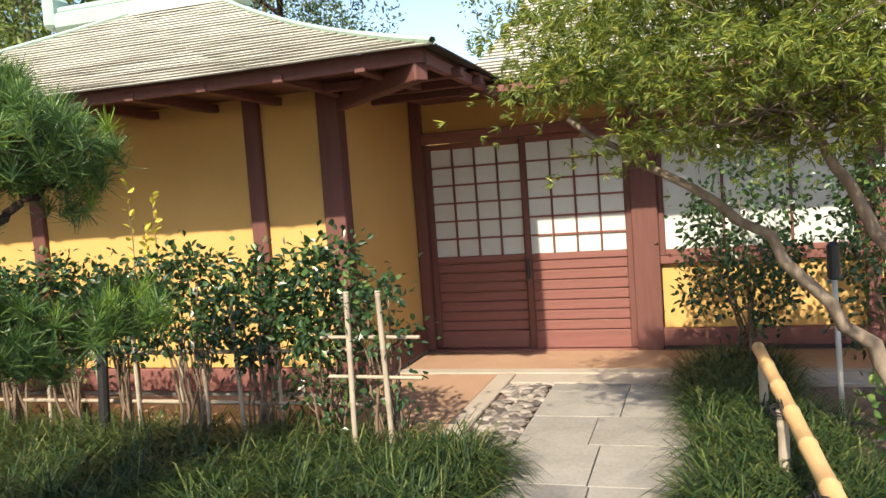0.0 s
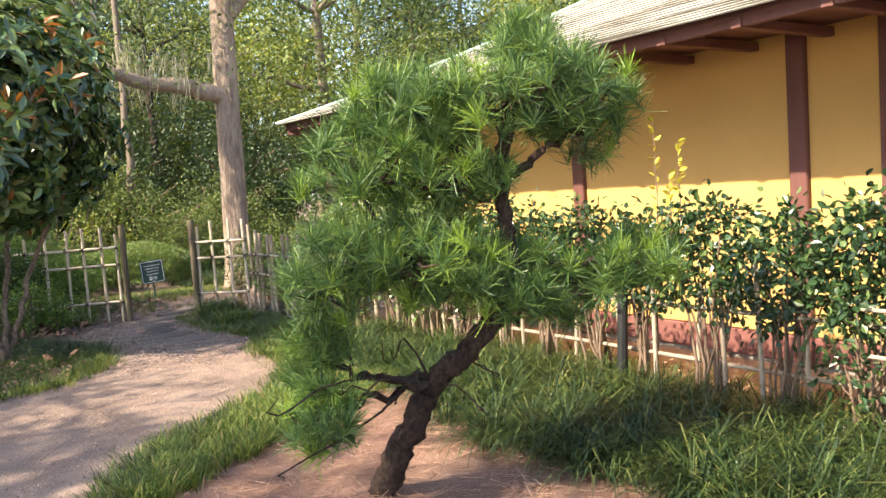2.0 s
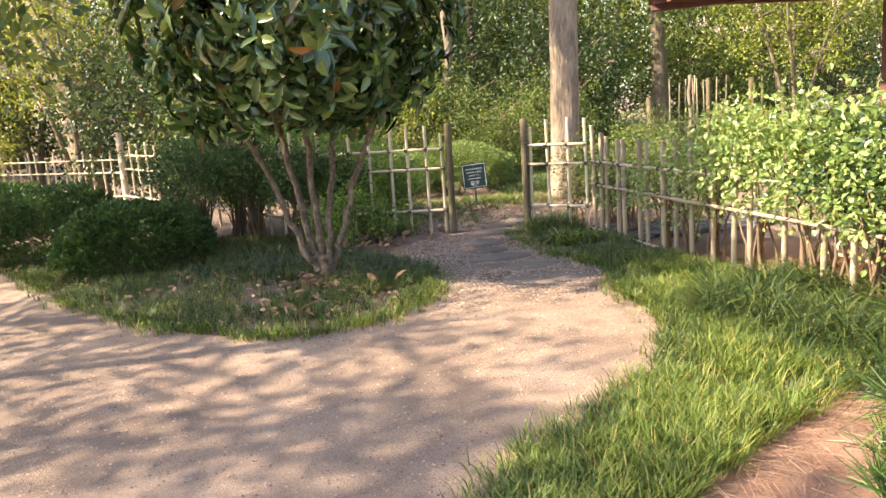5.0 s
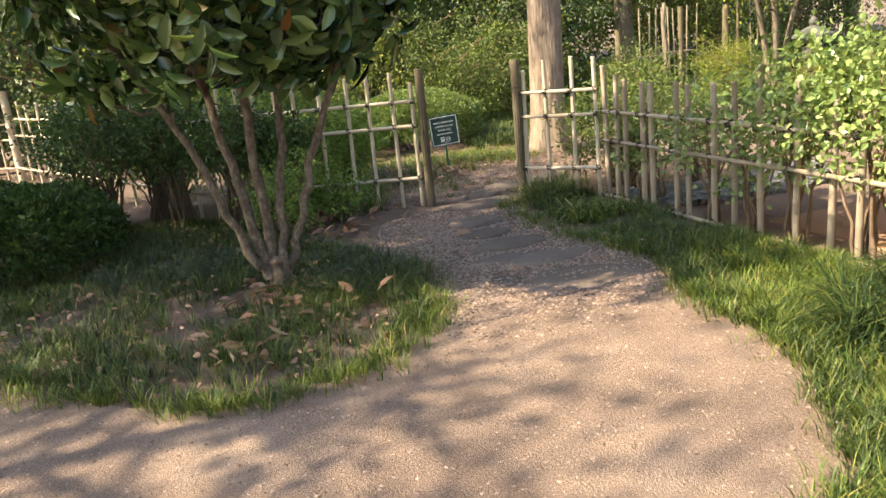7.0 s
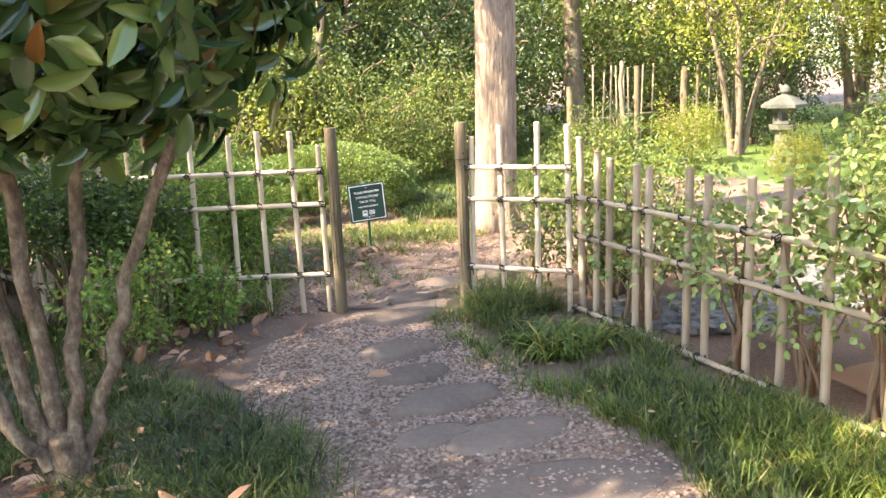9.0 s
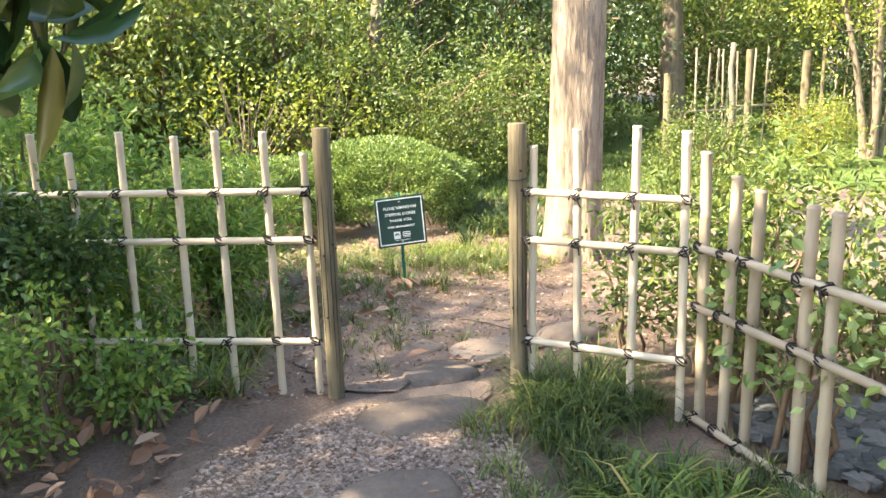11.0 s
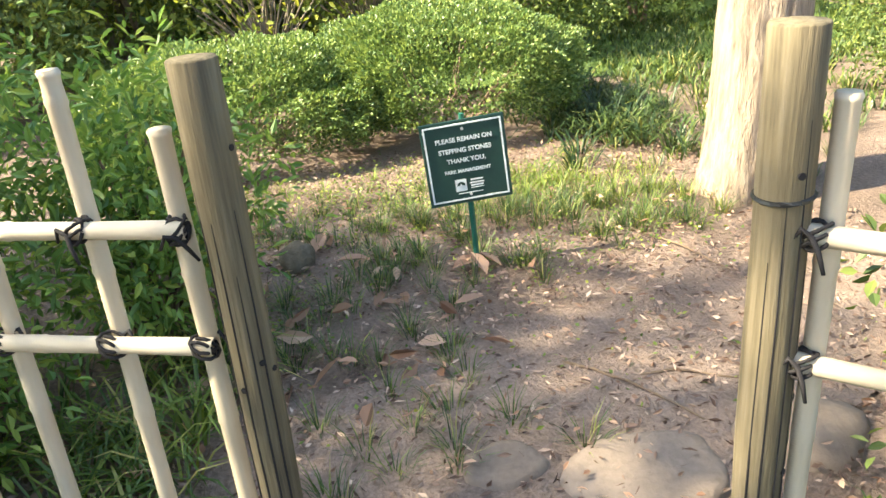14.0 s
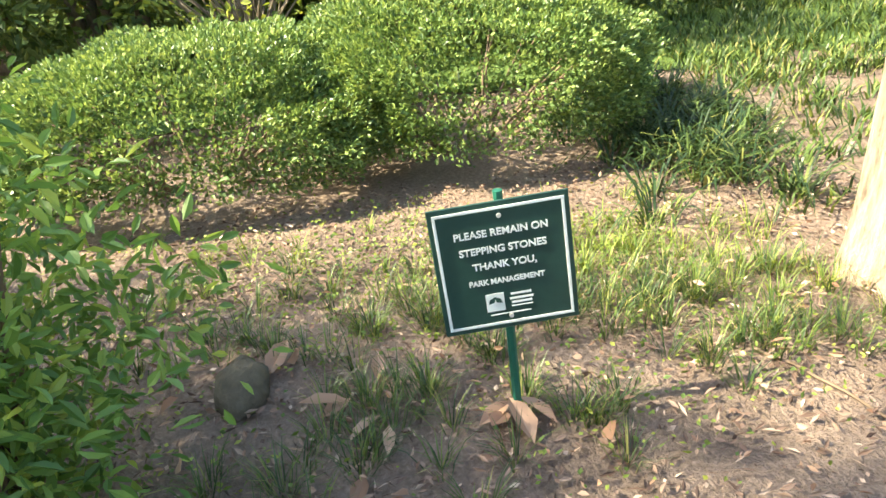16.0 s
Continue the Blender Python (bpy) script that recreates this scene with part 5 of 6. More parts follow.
# stone lantern
ln = thing("stone_lantern", "mossy granite snow lantern with a broad cap", "lantern", (-15.0, 11.0, 0))
ln.scale = (0.78, 0.78, 0.78)
def turned(name, prof, sides):
    return quads(name, *tube([(0, 0, z) for r, z in prof], [r for r, z in prof], sides), M_GRANITE)
part("pedestal", turned("pedestal", ((0.30, -0.05), (0.30, 0.12), (0.18, 0.18), (0.16, 0.62), (0.28, 0.72), (0.30, 0.80), (0.2, 0.80)), 8), ln)
fb = part("firebox", turned("firebox", ((0.18, 0.80), (0.20, 0.82), (0.20, 1.12), (0.18, 1.14)), 6), ln)
for a in (20, 80, 140, 200, 260, 320):
    part("opening", slab("opening", (0.02, 0.12, 0.16), M_BLACK, 0.004), fb, "dark light opening", pose(0.178 * math.cos(radians(a)), 0.178 * math.sin(radians(a)), 0.97, 0, 0, a))
part("cap", turned("cap", ((0.2, 1.13), (0.44, 1.14), (0.43, 1.20), (0.22, 1.32), (0.08, 1.38), (0.06, 1.40)), 6), ln)
part("finial", turned("finial", ((0.07, 1.40), (0.10, 1.45), (0.08, 1.52), (0.02, 1.58)), 10), ln)

# ---- woodland ----
def tree_kind(seed, h, r_trunk, crown_r, crown_z0, n_clumps, per, L, W, mt, bark, cr=0.35, stems=1, flat=1.0, flowers=0):
    """Meshes of one kind of tree: trunk with limbs, crown of leaf clumps."""
    rd = np.random.default_rng(seed)
    g, tips, stem = [], [], []
    for s in range(stems):
        a0 = s * 6.28 / stems + 0.4
        lean = 0.0 if stems == 1 else 0.22
        top = np.array((math.cos(a0) * lean * h + rd.normal(0, 0.15), math.sin(a0) * lean * h + rd.normal(0, 0.15), h * 0.85))
        b = np.array((math.cos(a0), math.sin(a0), 0)) * (0.0 if stems == 1 else 0.08) + (0, 0, -0.1)
        line = curve_points([b, b * 0.5 + top * (0.2, 0.2, 0.33) + rd.normal(0, 0.05, 3), top * (0.6, 0.6, 0.66), top], 14)
        stem.append(tube(line, r_trunk * np.linspace(1, 0.25, 14) * (1 + 0.4 * np.exp(-np.arange(14) * 1.2)), 10, 0.05, rd))
        for q in range(9 if stems == 1 else 5):
            k = int(rd.integers(5, 13))
            a = rd.uniform(0, 6.28)
            e = line[k] + np.array((math.cos(a) * crown_r * rd.uniform(0.5, 0.9), math.sin(a) * crown_r * rd.uniform(0.5, 0.9), rd.uniform(0.2, 1.2)))
            g.append(limb([line[k], (line[k] + e) / 2 + (0, 0, 0.15), e], r_trunk * 0.35, 0.015, 8, rd, 0, 6, 0.03))
            tips.append(e)
    c = ball_points(n_clumps, rd, 0.3)
    w = np.array([1 + 0.35 * noise.noise(Vector(p) * 1.7 + Vector((seed, seed, 0))) for p in c])[:, None]
    C = c * w * (crown_r, crown_r, (h - crown_z0) / 2 * 1.1) + (0, 0, (h + crown_z0) / 2)
    C = np.concatenate((C, np.repeat(np.array(tips), 5, 0) + rd.normal(0, 0.3, (len(tips) * 5, 3))))
    v, f = clump_leaves(C, per, cr, L, W, "flat", rd, 0.1, flat)
    out = [quads("trunk", *t, bark, True) for t in stem] + [quads("branchwork", *join(*g), bark, True), quads("crown", v, f, mt)]
    if flowers:
        fc = C[rd.integers(0, len(C), flowers)] + rd.normal(0, 0.1, (flowers, 3))
        out.append(quads("blossom", *clump_leaves(fc, 30, 0.12, 0.05, 0.04, "flat", rd), M_BLOSSOM))
    return out


def plant(kind, name, at, label, scale=1.0, turn=0.0, group=""):
    ob = thing(name, label, "tree", (*at, 0), group)
    ob.rotation_euler, ob.scale = (0, 0, turn), (scale, scale, scale)
    for me in kind:
        part(me.name.split(".")[0], me, ob)
    return ob


K_OAK = tree_kind(301, 11, 0.22, 3.4, 2.2, 620, 22, 0.16, 0.075, M_WOOD_A, M_BARK_GREY, 0.42)
K_YEL = tree_kind(302, 8, 0.12, 2.6, 0.9, 560, 22, 0.14, 0.065, M_WOOD_B, M_BARK_GREY, 0.36, 3)
K_DARK = tree_kind(303, 10, 0.18, 2.8, 0.6, 620, 22, 0.15, 0.06, M_WOOD_C, M_BARK_DARK, 0.38)
K_MYRTLE = tree_kind(304, 5.2, 0.075, 2.0, 1.9, 330, 20, 0.09, 0.045, M_WOOD_B, M_BARK_GREY, 0.26, 4, 1.0, 26)
K_UNDER = tree_kind(305, 2.6, 0.04, 1.5, 0.1, 330, 22, 0.10, 0.05, M_WOOD_A, M_TWIG, 0.24, 4)
K_UNDER_Y = tree_kind(306, 2.2, 0.03, 1.4, 0.1, 300, 22, 0.09, 0.045, M_WOOD_B, M_TWIG, 0.22, 4)
K_UNDER_D = tree_kind(307, 2.6, 0.04, 1.5, 0.1, 300, 22, 0.10, 0.045, M_WOOD_C, M_TWIG, 0.24, 4)
KINDS = {"o": (K_OAK, "oak_tree", "tall woodland tree with sunlit green crown"), "y": (K_YEL, "woodland_tree", "yellow-green woodland tree with several slim stems"), "d": (K_DARK, "evergreen_tree", "dark evergreen tree at the wood's edge"),
         "m": (K_MYRTLE, "crape_myrtle", "crape myrtle with pale stems and pink blossom"), "u": (K_UNDER, "understorey_bush", "loose green understorey bush below the trees"), "b": (K_UNDER_Y, "understorey_bush", "bright yellow-green bush in sun"), "e": (K_UNDER_D, "understorey_bush", "dark leafy bush in shade")}
rw = random.Random(5)
def stand(kind, x, y, s=1.0):
    k, n, lab = KINDS[kind]
    plant(k, n, (x, y), lab, s * rw.uniform(0.9, 1.12), rw.uniform(0, 6.28), "woodland")
# far belt of trees, then nearer ones, then bushes
for i in range(15):
    a = radians(150 + i * 4.6)
    stand("odoy"[i % 4], -2 + 36 * math.cos(a) + rw.uniform(-2, 2), 4 - 4 + 36 * math.sin(a) + 12 + rw.uniform(-2, 2) - 6, 1.25)
for k, x, y, s in (("y", -25, -5.0, 0.8), ("y", -23.5, -0.6, 0.7), ("d", -28, -1, 0.9), ("o", -24, 2.5, 1.0), ("d", -21, 6.0, 0.85), ("y", -25, 6.8, 1.0), ("o", -20, 10.5, 0.9), ("y", -27, 12, 1.1), ("d", -24, 16, 1.0), ("o", -17, 18, 1.0), ("y", -22, 21, 1.1),
                   ("m", -18.5, -2.6, 1.0), ("m", -16.6, 11.6, 0.9), ("d", -27, -7.0, 1.0), ("o", -29, -4.5, 1.1), ("d", -31, -9, 1.1), ("o", -26, -11, 1.0), ("d", -32, 2.0, 1.2), ("o", -33, 7.0, 1.2), ("y", -18.4, 1.2, 0.55), ("o", -13.5, 17, 1), ("d", -10, 19, 1.0), ("o", -2, 20, 0.9), ("o", 6, 20, 0.9), ("y", -30, 20, 1.2), ("y", -26, 26, 1.2), ("y", -34, 14, 1.2), ("o", -31, 28, 1.2), ("m", -27, 19, 1.3), ("y", -20, 27, 1.1), ("m", -22, 17, 1.1), ("o", -15, 27, 1.1)):
    stand(k, x, y, s)
for k, x, y, s in (("u", -18.0, 1.6, 0.9), ("u", -18.6, 2.9, 0.7), ("u", -17.5, 4.4, 0.7), ("u", -16.6, 5.0, 0.5), ("u", -18.8, 3.5, 1.0), ("u", -16.4, 0.3, 0.8), ("e", -17.5, -1.0, 1.0), ("u", -19.5, 0.0, 1.2), ("e", -20.5, 4.5, 1.2), ("e", -19.6, 7.6, 1.0), ("u", -20.6, 8.6, 1.0), ("u", -17.8, 6.6, 0.6),
                   ("e", -23.8, -1.8, 1.0), ("b", -17.6, -4.8, 0.9), ("b", -19.6, -6.9, 1.0), ("u", -22.5, 0.5, 1.5), ("e", -23.0, 8.8, 1.4), ("u", -14.0, 6.9, 0.35), ("b", -13.4, 9.6, 0.3), ("b", -16.2, 10.2, 0.4), ("u", -12.0, 12.0, 0.6), ("e", -18.0, 13.4, 0.9), ("u", -22.0, 12.8, 1.2), ("b", -25.0, 9.5, 1.3), ("e", -12.5, 10.2, 0.45), ("u", -10.6, 8.4, 0.4), ("e", -26, 4, 1.7), ("u", -27, 7, 1.7), ("e", -26.0, -4, 1.7), ("b", -24, 18, 1.6), ("u", -28, 16, 1.6), ("b", -20, 22, 1.5), ("u", -17, 21, 1.4), ("b", -31, 10, 1.5)):
    stand(k, x, y, s)
# old tree with peeling reddish bark behind the low fence
pe = thing("peeling_tree", "old leaning tree with peeling reddish-brown bark", "tree", (-19.6, -2.62, 0))
part("trunk", quads("trunk", *limb([(0, 0, -0.1), (0, -0.12, 1.2), (-0.1, -0.3, 2.6), (-0.3, -0.9, 5.0)], 0.34, 0.18, 26, rng, 0.10, 20, 0.02), M_BARK_PALE, True), pe)
for q in ((-0.5, -1.6, 6.0), (0.2, 0.6, 5.6), (-0.6, 0.2, 6.2)):
    part("limb", quads("limb", *limb([(-0.1, -0.3, 2.5), (q[0] * 0.4, q[1] * 0.5 - 0.2, 4.0), q], 0.14, 0.06, 12, rng, 0.06, 10, 0.03), M_BARK_PALE, True), pe)
# slim bare trunks among the bushes
for x, y, r, h in ((-18.2, 4.6, 0.10, 7), (-20.2, 2.2, 0.12, 8), (-22, 5.0, 0.12, 8), (-16.9, 9.3, 0.055, 1.7)):
    t = thing("slim_trunk", "slim pale tree trunk among the bushes", "tree trunk", (x, y, 0))
    part("trunk", quads("trunk", *limb([(0, 0, -0.1), (0.05, 0.04, h * 0.4), (-0.05, 0.1, h)], r, r * 0.6, 12, rng, 0.04, 10, 0.02), M_BARK_GREY, True), t)
# upright canes standing beyond the far path
cane = culm("cane", 1.72, 0.016, M_BAMBOO_OLD, 8, 0.3)
for gx, gy, n, step in ((-18.0, 9.55, 5, 0.17), (-18.0, 12.2, 6, 0.14), (-18.6, 10.5, 4, 0.26)):
    cg = thing("cane_trellis", "row of upright tan canes with a cross rail", "trellis", (gx, gy, 0))
    for i in range(n):
        part("cane", cane, cg, "", pose(0, i * step, -0.05 - 0.1 * rng.uniform(0, 1), rng.uniform(-2, 2), rng.uniform(-2, 2), 0))
    part("rail", culm("rail", n * step + 0.1, 0.02, M_BAMBOO_OLD, 8, 0.3), cg, "", pose(0.03, -0.1, 0.72, -90, 0, 0))
for gx, gy, h, rr in ((-17.9, 10.42, 1.62, 0.055), (-17.9, 11.5, 1.58, 0.075), (-17.6, 11.55, 1.6, 0.03), (-17.9, 9.0, 1.3, 0.07)):
    gpost = thing("garden_post", "mossy upright timber post beside the far path", "post", (gx, gy, 0))
    part("shaft", culm("shaft", h, rr, M_POST, 10, 0.5, 0.03), gpost)

# unseen trees added south of the path to throw dappled shade on it
K_SHADE = tree_kind(310, 9, 0.2, 3.0, 3.6, 105, 48, 0.24, 0.12, M_WOOD_A, M_BARK_GREY, 0.75)
for x, y, s in ((-11.4, -4.4, 0.80), (-3.3, -6.3, 0.86), (-0.6, -7.4, 0.95)):
    plant(K_SHADE, "shade_tree", (x, y), "unseen open-crowned tree added to cast dappled shade over the path", s, rw.uniform(0, 6.28), "shade trees")

# sparser crowns, also out of view, added to break up the light on the ground
K_THIN = tree_kind(311, 9, 0.16, 3.0, 3.8, 40, 40, 0.22, 0.11, M_WOOD_A, M_BARK_GREY, 0.7)
for x, y, s in ((-11.2, -3.1, 0.78), (-8.7, -4.0, 0.64), (-7.2, -4.3, 0.72)):
    plant(K_THIN, "shade_tree", (x, y), "unseen thin-crowned tree added for broken shade on the ground", s, rw.uniform(0, 6.28), "shade trees")

# ---- small ground cover ----
def patchy(p):
    """Thins points out into uneven patches."""
    w = np.array([0.62 + 1.5 * noise.noise(Vector((a * 1.7, b * 1.7, 9))) for a, b in p])
    return p[np.random.default_rng(4).random(len(p)) < np.clip(w, 0.08, 1)]


rd = np.random.default_rng(51)
MONDO = smooth_outline([(-6.6, 3.3), (-5.4, 3.4), (-4.6, 3.15), (-3.6, 2.9), (-2.4, 2.95), (-1.4, 2.95), (-1.08, 3.3), (-1.08, 3.95), (-1.6, 4.25), (-2.3, 4.35), (-4, 4.35), (-6.6, 4.4)], 120, 0.02, rd)
tufts("mondo_grass", scatter(MONDO, 330, rd), 80, 0.36, 0.0075, 0.07, M_MONDO_SHADE, rd, "dense dark arching mondo grass along the hedge", shape="long", lean=1.1)
MONDO_R = smooth_outline([(-0.0, 3.3), (-0.02, 4.6), (-0.02, 6.2), (0.5, 6.25), (0.62, 5.2), (0.72, 4.2), (0.6, 3.3)], 80, 0.02, rd)
tufts("mondo_grass", scatter(MONDO_R, 140, rd), 76, 0.30, 0.0075, 0.09, M_MONDO_SHADE, rd, "dense arching mondo grass beside the walk", shape="long", lean=0.8)
STRIP = smooth_outline([(-3.9, 1.05), (-4.3, 1.1), (-4.8, 1.5), (-5.3, 2.2), (-5.8, 2.65), (-6.5, 3.05), (-7.2, 3.15), (-7.7, 3.25), (-8.1, 3.45), (-8.1, 3.95), (-7.0, 4.0), (-5.6, 3.9), (-5.0, 3.0), (-4.6, 2.2), (-4.2, 1.6)], 140, 0.02, rd)
tufts("grass_strip", patchy(scatter(STRIP, 3600, rd)), 15, 0.135, 0.005, 0.05, M_GRASS, rd, "bright green grass verge along the path")
VERGE = smooth_outline([(-8.1, 3.45), (-8.5, 3.45), (-9.0, 3.4), (-9.6, 3.3), (-10.4, 3.45), (-10.4, 3.8), (-9.9, 4.0), (-8.1, 4.0)], 80, 0.02, rd)
tufts("verge_grass", patchy(scatter(VERGE, 900, rd)), 16, 0.12, 0.005, 0.05, M_TURF, rd, "patchy green grass at the foot of the bamboo fence")
tufts("gate_tuft", np.array([(-10.25, 3.66)]) + rd.normal(0, 0.13, (26, 2)), 44, 0.28, 0.006, 0.08, M_TURF, rd, "dark grass clump below the gate panel", shape="long", lean=0.8)
tufts("gate_tuft", np.array([(-9.35, 3.55)]) + rd.normal(0, 0.10, (10, 2)), 30, 0.24, 0.012, 0.06, M_GRASS, rd, "broad-leaved bright grass clump", shape="long", lean=0.7)
BED = smooth_outline([(-8.7, 1.85), (-8.0, 1.75), (-7.65, 1.55), (-7.4, 1.2), (-7.3, 0.8), (-7.36, 0.5), (-7.66, 0.05), (-8.15, -0.4), (-8.85, -0.9), (-9.75, -1.4), (-10.9, -2.0), (-12.3, -2.9), (-12.6, -2.2), (-11.6, 0.6), (-10.3, 1.3), (-9.4, 1.75)], 160, 0.02, rd)
p = scatter(BED, 6000, rd)
dist = edge_distance(BED, p)
keep = rd.random(len(p)) < np.clip(0.85 - dist * 0.45, 0.08, 1) * np.clip(np.array([0.85 + 1.5 * noise.noise(Vector((a * 1.3, b * 1.3, 3))) for a, b in p]), 0.05, 1)
tufts("bed_grass", p[keep], 14, 0.13, 0.005, 0.05, M_TURF, rd, "patchy grass at the edge of the magnolia bed")
tufts("bed_tufts", np.concatenate((np.array([(-8.9, 1.55)]) + rd.normal(0, 1, (34, 2)) * (0.22, 0.22), np.array([(-9.6, 0.4)]) + rd.normal(0, 0.45, (40, 2)))), 34, 0.22, 0.005, 0.08, M_MONDO_SHADE, rd, "dark tufts of mondo grass under the magnolia", shape="long", lean=0.8)
tufts("sign_tufts", np.concatenate([np.array([c]) + rd.normal(0, 1, (k, 2)) * s for c, k, s in (((-12.55, 3.3), 26, (0.12, 0.2)), ((-12.9, 4.0), 60, (0.16, 0.5)), ((-13.2, 3.2), 60, (0.2, 0.8)), ((-12.3, 2.9), 22, (0.35, 0.3)), ((-11.6, 2.9), 20, (0.3, 0.25)), ((-12.6, 4.3), 14, (0.2, 0.2)))]), 30, 0.12, 0.0034, 0.05, M_TURF, rd, "thin dark grass tufts round the sign")
tufts("sunny_grass", np.concatenate([np.array([c]) + rd.normal(0, 1, (k, 2)) * s for c, k, s in (((-13.3, 4.15), 90, (0.2, 0.3)), ((-13.6, 2.9), 22, (0.2, 0.6)), ((-12.8, 4.5), 18, (0.2, 0.2)))]), 16, 0.10, 0.0032, 0.04, M_CLOVER, rd, "thin sunlit yellow-green grass before the azaleas")
tufts("iris_clump", np.array([(-14.4, 4.75)]) + rd.normal(0, 1, (60, 2)) * (0.4, 0.25), 24, 0.28, 0.010, 0.08, M_MONDO_SHADE, rd, "clump of arching strap leaves beside the azalea", shape="long", lean=0.7)
tufts("lawn_tufts", np.concatenate((scatter(LAWN_FAR, 1300, rd), np.stack((rd.uniform(-18, -15, 900), rd.uniform(5.4, 9.6, 900)), 1), np.stack((rd.uniform(-15.8, -13.4, 240), rd.uniform(4.7, 6.9, 240)), 1), scatter(LAWN, 800, rd))), 10, 0.12, 0.012, 0.10, M_TURF, rd, "short grass of the lawns")
tufts("fence_grass", np.stack((rd.uniform(-12.2, -10.9, 70), rd.uniform(1.2, 2.5, 70)), 1), 18, 0.26, 0.009, 0.06, M_GRASS, rd, "grass growing through the bamboo lattice", shape="long", lean=0.7)

# straggling tufts along the edges of the path
E = PATH[(PATH[:, 0] < -3.6) & (PATH[:, 0] > -12.0) & (PATH[:, 1] > -3.2)]
E = np.repeat(E, 5, 0) + rd.normal(0, 0.07, (len(E) * 5, 2))
E = E[~((E[:, 0] < -10.3) & (E[:, 1] > 2.0)) & ~((E[:, 0] < -9.0) & (E[:, 1] > 1.4) & (E[:, 1] < 2.6))]
tufts("edge_grass", patchy(E), 9, 0.11, 0.005, 0.05, M_GRASS, rd, "straggling grass creeping over the path edge")
V_EDGE = PATH[(PATH[:, 0] < -4.0) & (PATH[:, 0] > -8.6) & (PATH[:, 1] > 0.95) & ((PATH[:, 1] > 2.2) | (PATH[:, 0] > -5.8))]
V_EDGE = np.repeat(V_EDGE, 9, 0) + np.abs(rd.normal(0, 0.16, (len(V_EDGE) * 9, 2))) * (0.9, 1) - 0.03
tufts("verge_edge", V_EDGE, 11, 0.105, 0.005, 0.05, M_TURF, rd, "thick green grass meeting the path")
# gravel between the stepping stones, grit on the path, dark pebbles of the dry stream
G = scatter(np.array([(-7.2, 3.05), (-7.9, 3.25), (-8.9, 3.18), (-10.5, 3.3), (-10.6, 2.7), (-10.3, 2.1), (-9.5, 1.8), (-8.6, 1.9), (-7.9, 1.85), (-7.3, 1.6)]), 24000, rd)
G = G[rd.random(len(G)) < np.clip((-7.2 - G[:, 0]) / 1.8, 0.04, 1)]
lumps("gravel", np.concatenate((G, np.full((len(G), 1), 0.012)), 1), 0.0125, M_GRAVEL, rd, 0.7, "loose pinkish crushed gravel", "gravel")
G = scatter(PATH, 70000, rd)
G = G[(G[:, 0] > -8.2) & (G[:, 0] < -1) & (G[:, 1] > -2.5)][:16000]
lumps("path_grit", np.concatenate((G, np.full((len(G), 1), 0.012)), 1), 0.009, M_GRAVEL, rd, 0.6, "fine grit on the path", "gravel")
STREAM = smooth_outline([(-9.95, 4.3), (-9.3, 4.25), (-9.05, 4.9), (-9.1, 5.6), (-9.6, 6.1), (-10.1, 6.0), (-9.7, 5.3)], 80, 0.02, rd)
G = scatter(STREAM, 1600, rd)
lumps("stream_pebbles", np.concatenate((G, np.full((len(G), 1), 0.03)), 1), 0.06, M_DARKPEB, rd, 0.55, "dark blue-grey pebbles of a dry stream", "pebbles")

# fallen leaves, chips and sticks
def litter(name, P, L, W, label):
    n = len(P)
    v, f = leaf_geo(np.concatenate((P, rd.uniform(0.02, 0.075, (n, 1))), 1), np.concatenate((rd.normal(0, 1, (n, 2)), rd.normal(0, 0.25, (n, 1))), 1), L * rd.uniform(0.6, 1.3, n), W * rd.uniform(0.6, 1.3, n), "oval", rd)
    v[:, 2] = np.maximum(v[:, 2], 0.008)
    tagged(new(name, quads(name, v, f, M_DEADLEAF)), label, "leaf litter", "", "stuff")
litter("magnolia_litter", np.concatenate((np.array([(-8.85, 1.15)]) + rd.normal(0, 0.32, (30, 2)), np.array([(-8.0, 0.8)]) + rd.normal(0, 0.35, (26, 2)), np.array([(-10.4, 1.6)]) + rd.normal(0, 0.35, (90, 2)), np.array([(-11.9, 2.7)]) + rd.normal(0, 0.45, (50, 2)))), 0.115, 0.05, "curled brown fallen magnolia leaves")
litter("bed_litter", scatter(BED, 900, rd), 0.06, 0.025, "brown leaf litter between the grass of the bed")
litter("small_litter", np.concatenate((np.stack((rd.uniform(-13.6, -10.8, 380), rd.uniform(2.2, 4.8, 380)), 1), np.stack((rd.uniform(-10.5, -8, 260), rd.uniform(1.0, 3.8, 260)), 1))), 0.035, 0.014, "small dry leaves and bark chips on the soil")
n = 5200
P = scatter(STRAW, n, rd)
v, f = leaf_geo(np.concatenate((P, rd.uniform(0.01, 0.03, (len(P), 1))), 1), np.concatenate((rd.normal(0, 1, (len(P), 2)), rd.normal(0, 0.1, (len(P), 1))), 1), rd.uniform(0.08, 0.16, len(P)), 0.0028, "needle", rd)
tagged(new("straw_needles", quads("straw_needles", v, f, M_DEADLEAF)), "loose reddish fallen pine needles", "pine straw", "", "stuff")
for x, y, a, L in ((-11.65, 3.55, 35, 0.5), (-11.5, 3.75, 70, 0.3), (-12.6, 4.2, 20, 0.6), (-12.2, 2.7, 120, 0.3)):
    s = thing("fallen_stick", "thin dark fallen twig on the soil", "stick", (x, y, 0.012))
    s.rotation_euler = (0, 0, radians(a))
    part("twig", quads("twig", *limb([(0, 0, 0), (L * 0.4, 0.02, 0.004), (L, -0.02, 0.002)], 0.006, 0.003, 8, rd, 0.05, 5, 0.004), M_TWIG), s)
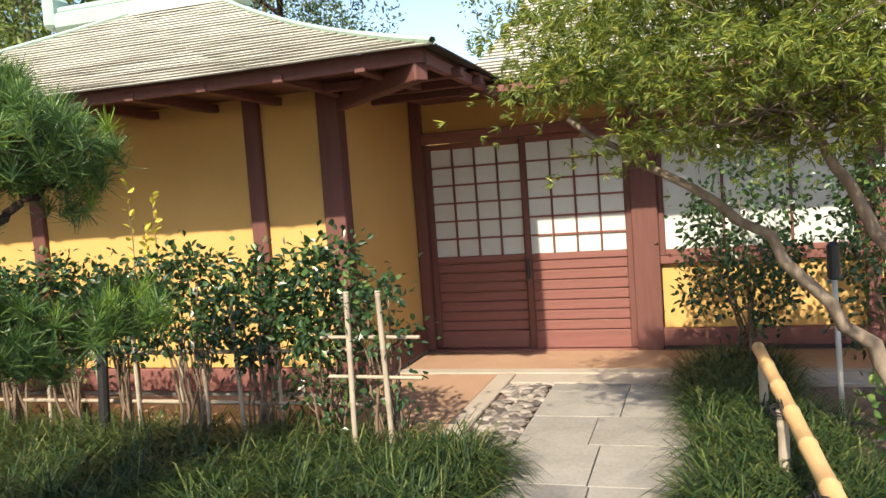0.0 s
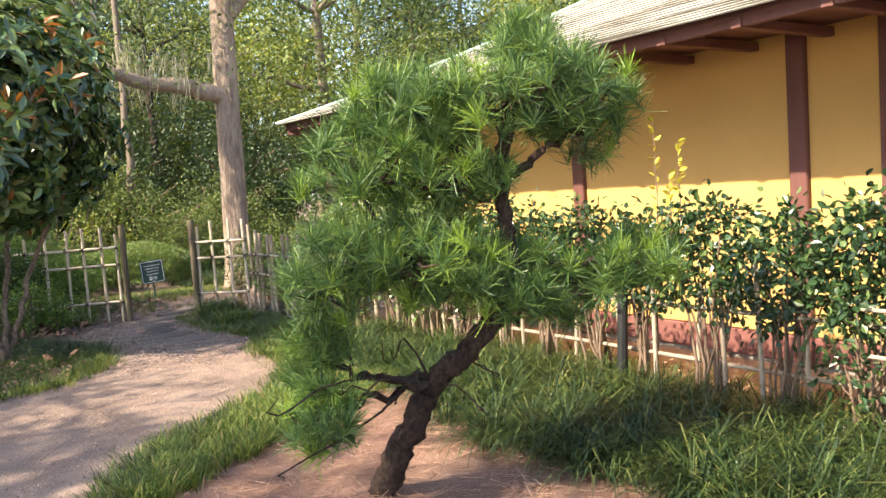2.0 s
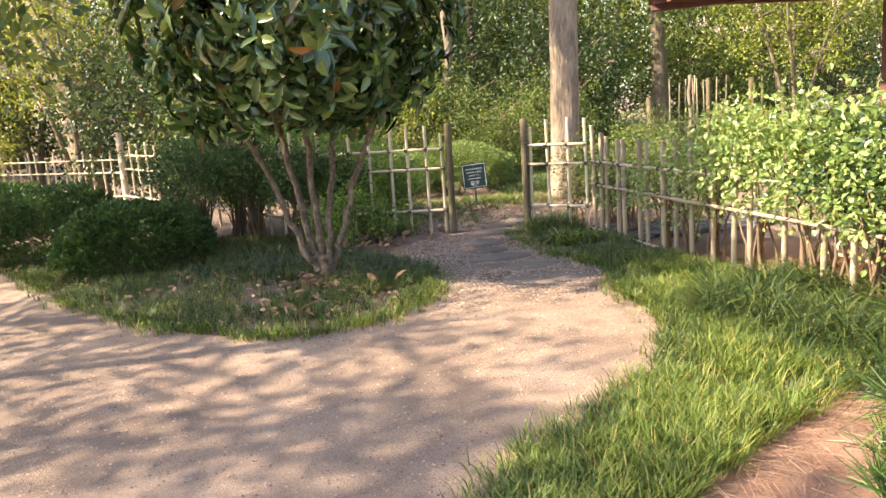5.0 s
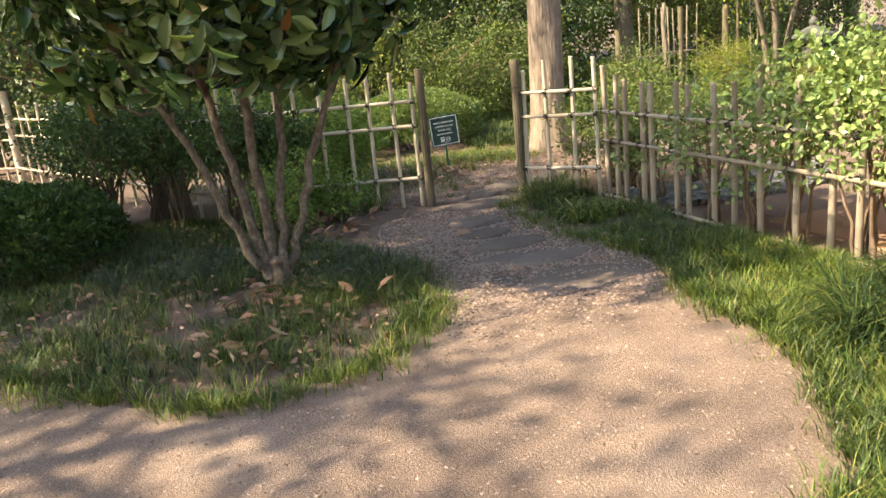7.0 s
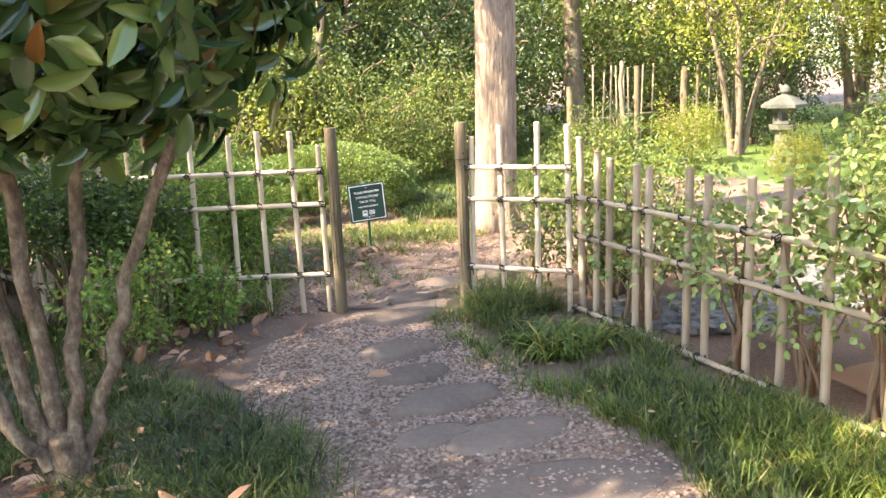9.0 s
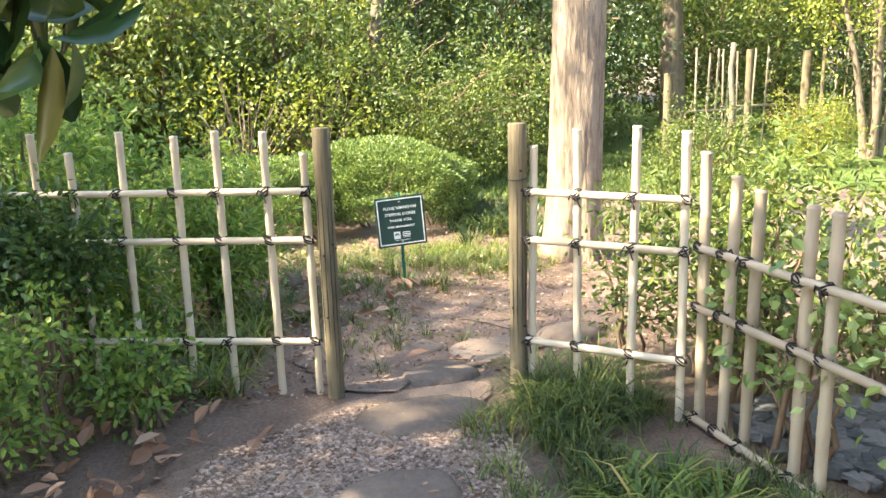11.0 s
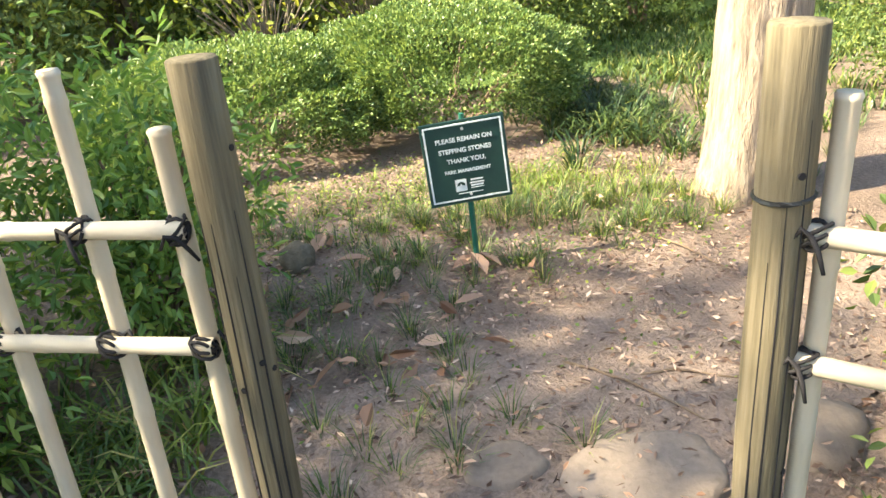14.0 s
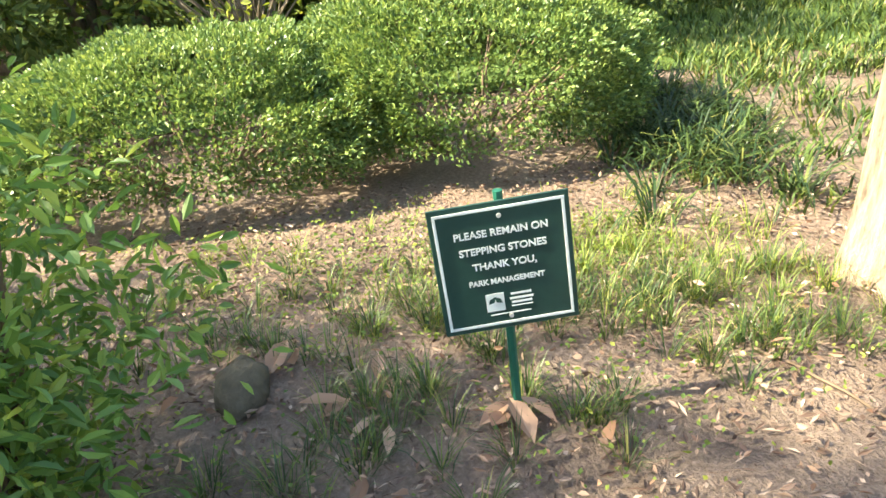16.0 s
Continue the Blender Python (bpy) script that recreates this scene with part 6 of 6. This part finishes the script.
rk = new("brown_rock", boulder("brown_rock", 0.13, 0.085, 0.075, M_ROCK, 77))
rk.location = (-12.82, 2.73, 0.015)
tagged(rk, "small brown rock among fallen leaves", "rock")
# large curled leaves standing by the sign
for x, y, a, s in ((-12.47, 3.36, 20, 0.11), (-12.36, 3.48, 100, 0.16), (-12.42, 3.56, 130, 0.13), (-12.86, 2.80, 60, 0.15), (-12.62, 2.95, 15, 0.10), (-12.75, 3.12, 80, 0.10)):
    lf = thing("fallen_leaf", "large curled tan magnolia leaf on the soil", "leaf", (x, y, 0.012), "large fallen leaves")
    lf.rotation_euler = (0, 0, radians(a))
    v, f = leaf_geo(np.array(((0, 0, 0.004),)), np.array(((0, 1, 0.35),)), s, s * 0.42, "oval", rd, np.array(((0.3, -0.3, 1),)))
    part("blade", quads("blade", v, f, M_DEADLEAF), lf)
# chips and low weeds on the soil beyond the gate
n = 9000
P = np.stack((rd.uniform(-14.2, -10.75, n), rd.uniform(1.9, 5.2, n)), 1)
v, f = leaf_geo(np.concatenate((P, rd.uniform(0.012, 0.026, (n, 1))), 1), np.concatenate((rd.normal(0, 1, (n, 2)), rd.normal(0, 0.2, (n, 1))), 1), rd.uniform(0.012, 0.05, n), rd.uniform(0.006, 0.016, n), "flat", rd)
tagged(new("bark_chips", quads("bark_chips", v, f, M_CHIP)), "dark bark chips and dry leaf scraps on the soil", "mulch", "", "stuff")
n = 5200
P = np.concatenate((np.stack((rd.normal(-13.45, 0.35, n), rd.uniform(1.8, 4.6, n)), 1), np.stack((rd.normal(-12.5, 0.5, 2500), rd.uniform(2.2, 4.6, 2500)), 1)))
P = patchy(P)
v, f = leaf_geo(np.concatenate((P, rd.uniform(0.012, 0.04, (len(P), 1))), 1), np.concatenate((rd.normal(0, 1, (len(P), 2)), rd.uniform(0, 0.6, (len(P), 1))), 1), rd.uniform(0.012, 0.028, len(P)), rd.uniform(0.008, 0.016, len(P)), "flat", rd)
tagged(new("low_weeds", quads("low_weeds", v, f, M_CLOVER)), "low yellow-green weeds in the sunlit strip", "weeds", "", "stuff")
# thatched hut far off beyond the low fence
hut = thing("garden_hut", "distant open hut with a brown bark roof", "hut", (-24.5, -4.9, 0))
part("roof", slab("roof", (3.2, 3.4, 0.22), M_BARK_GREY, 0.05), hut, "brown bark roof", pose(0, 0, 3.15, 0, 14, 0))
for x, y in ((1.2, -1.3), (1.2, 1.3), (-1.2, 1.3), (-1.2, -1.3)):
    part("post", slab("post", (0.14, 0.14, 3.0), M_TIMBER), hut, "", pose(x, y, 1.5))
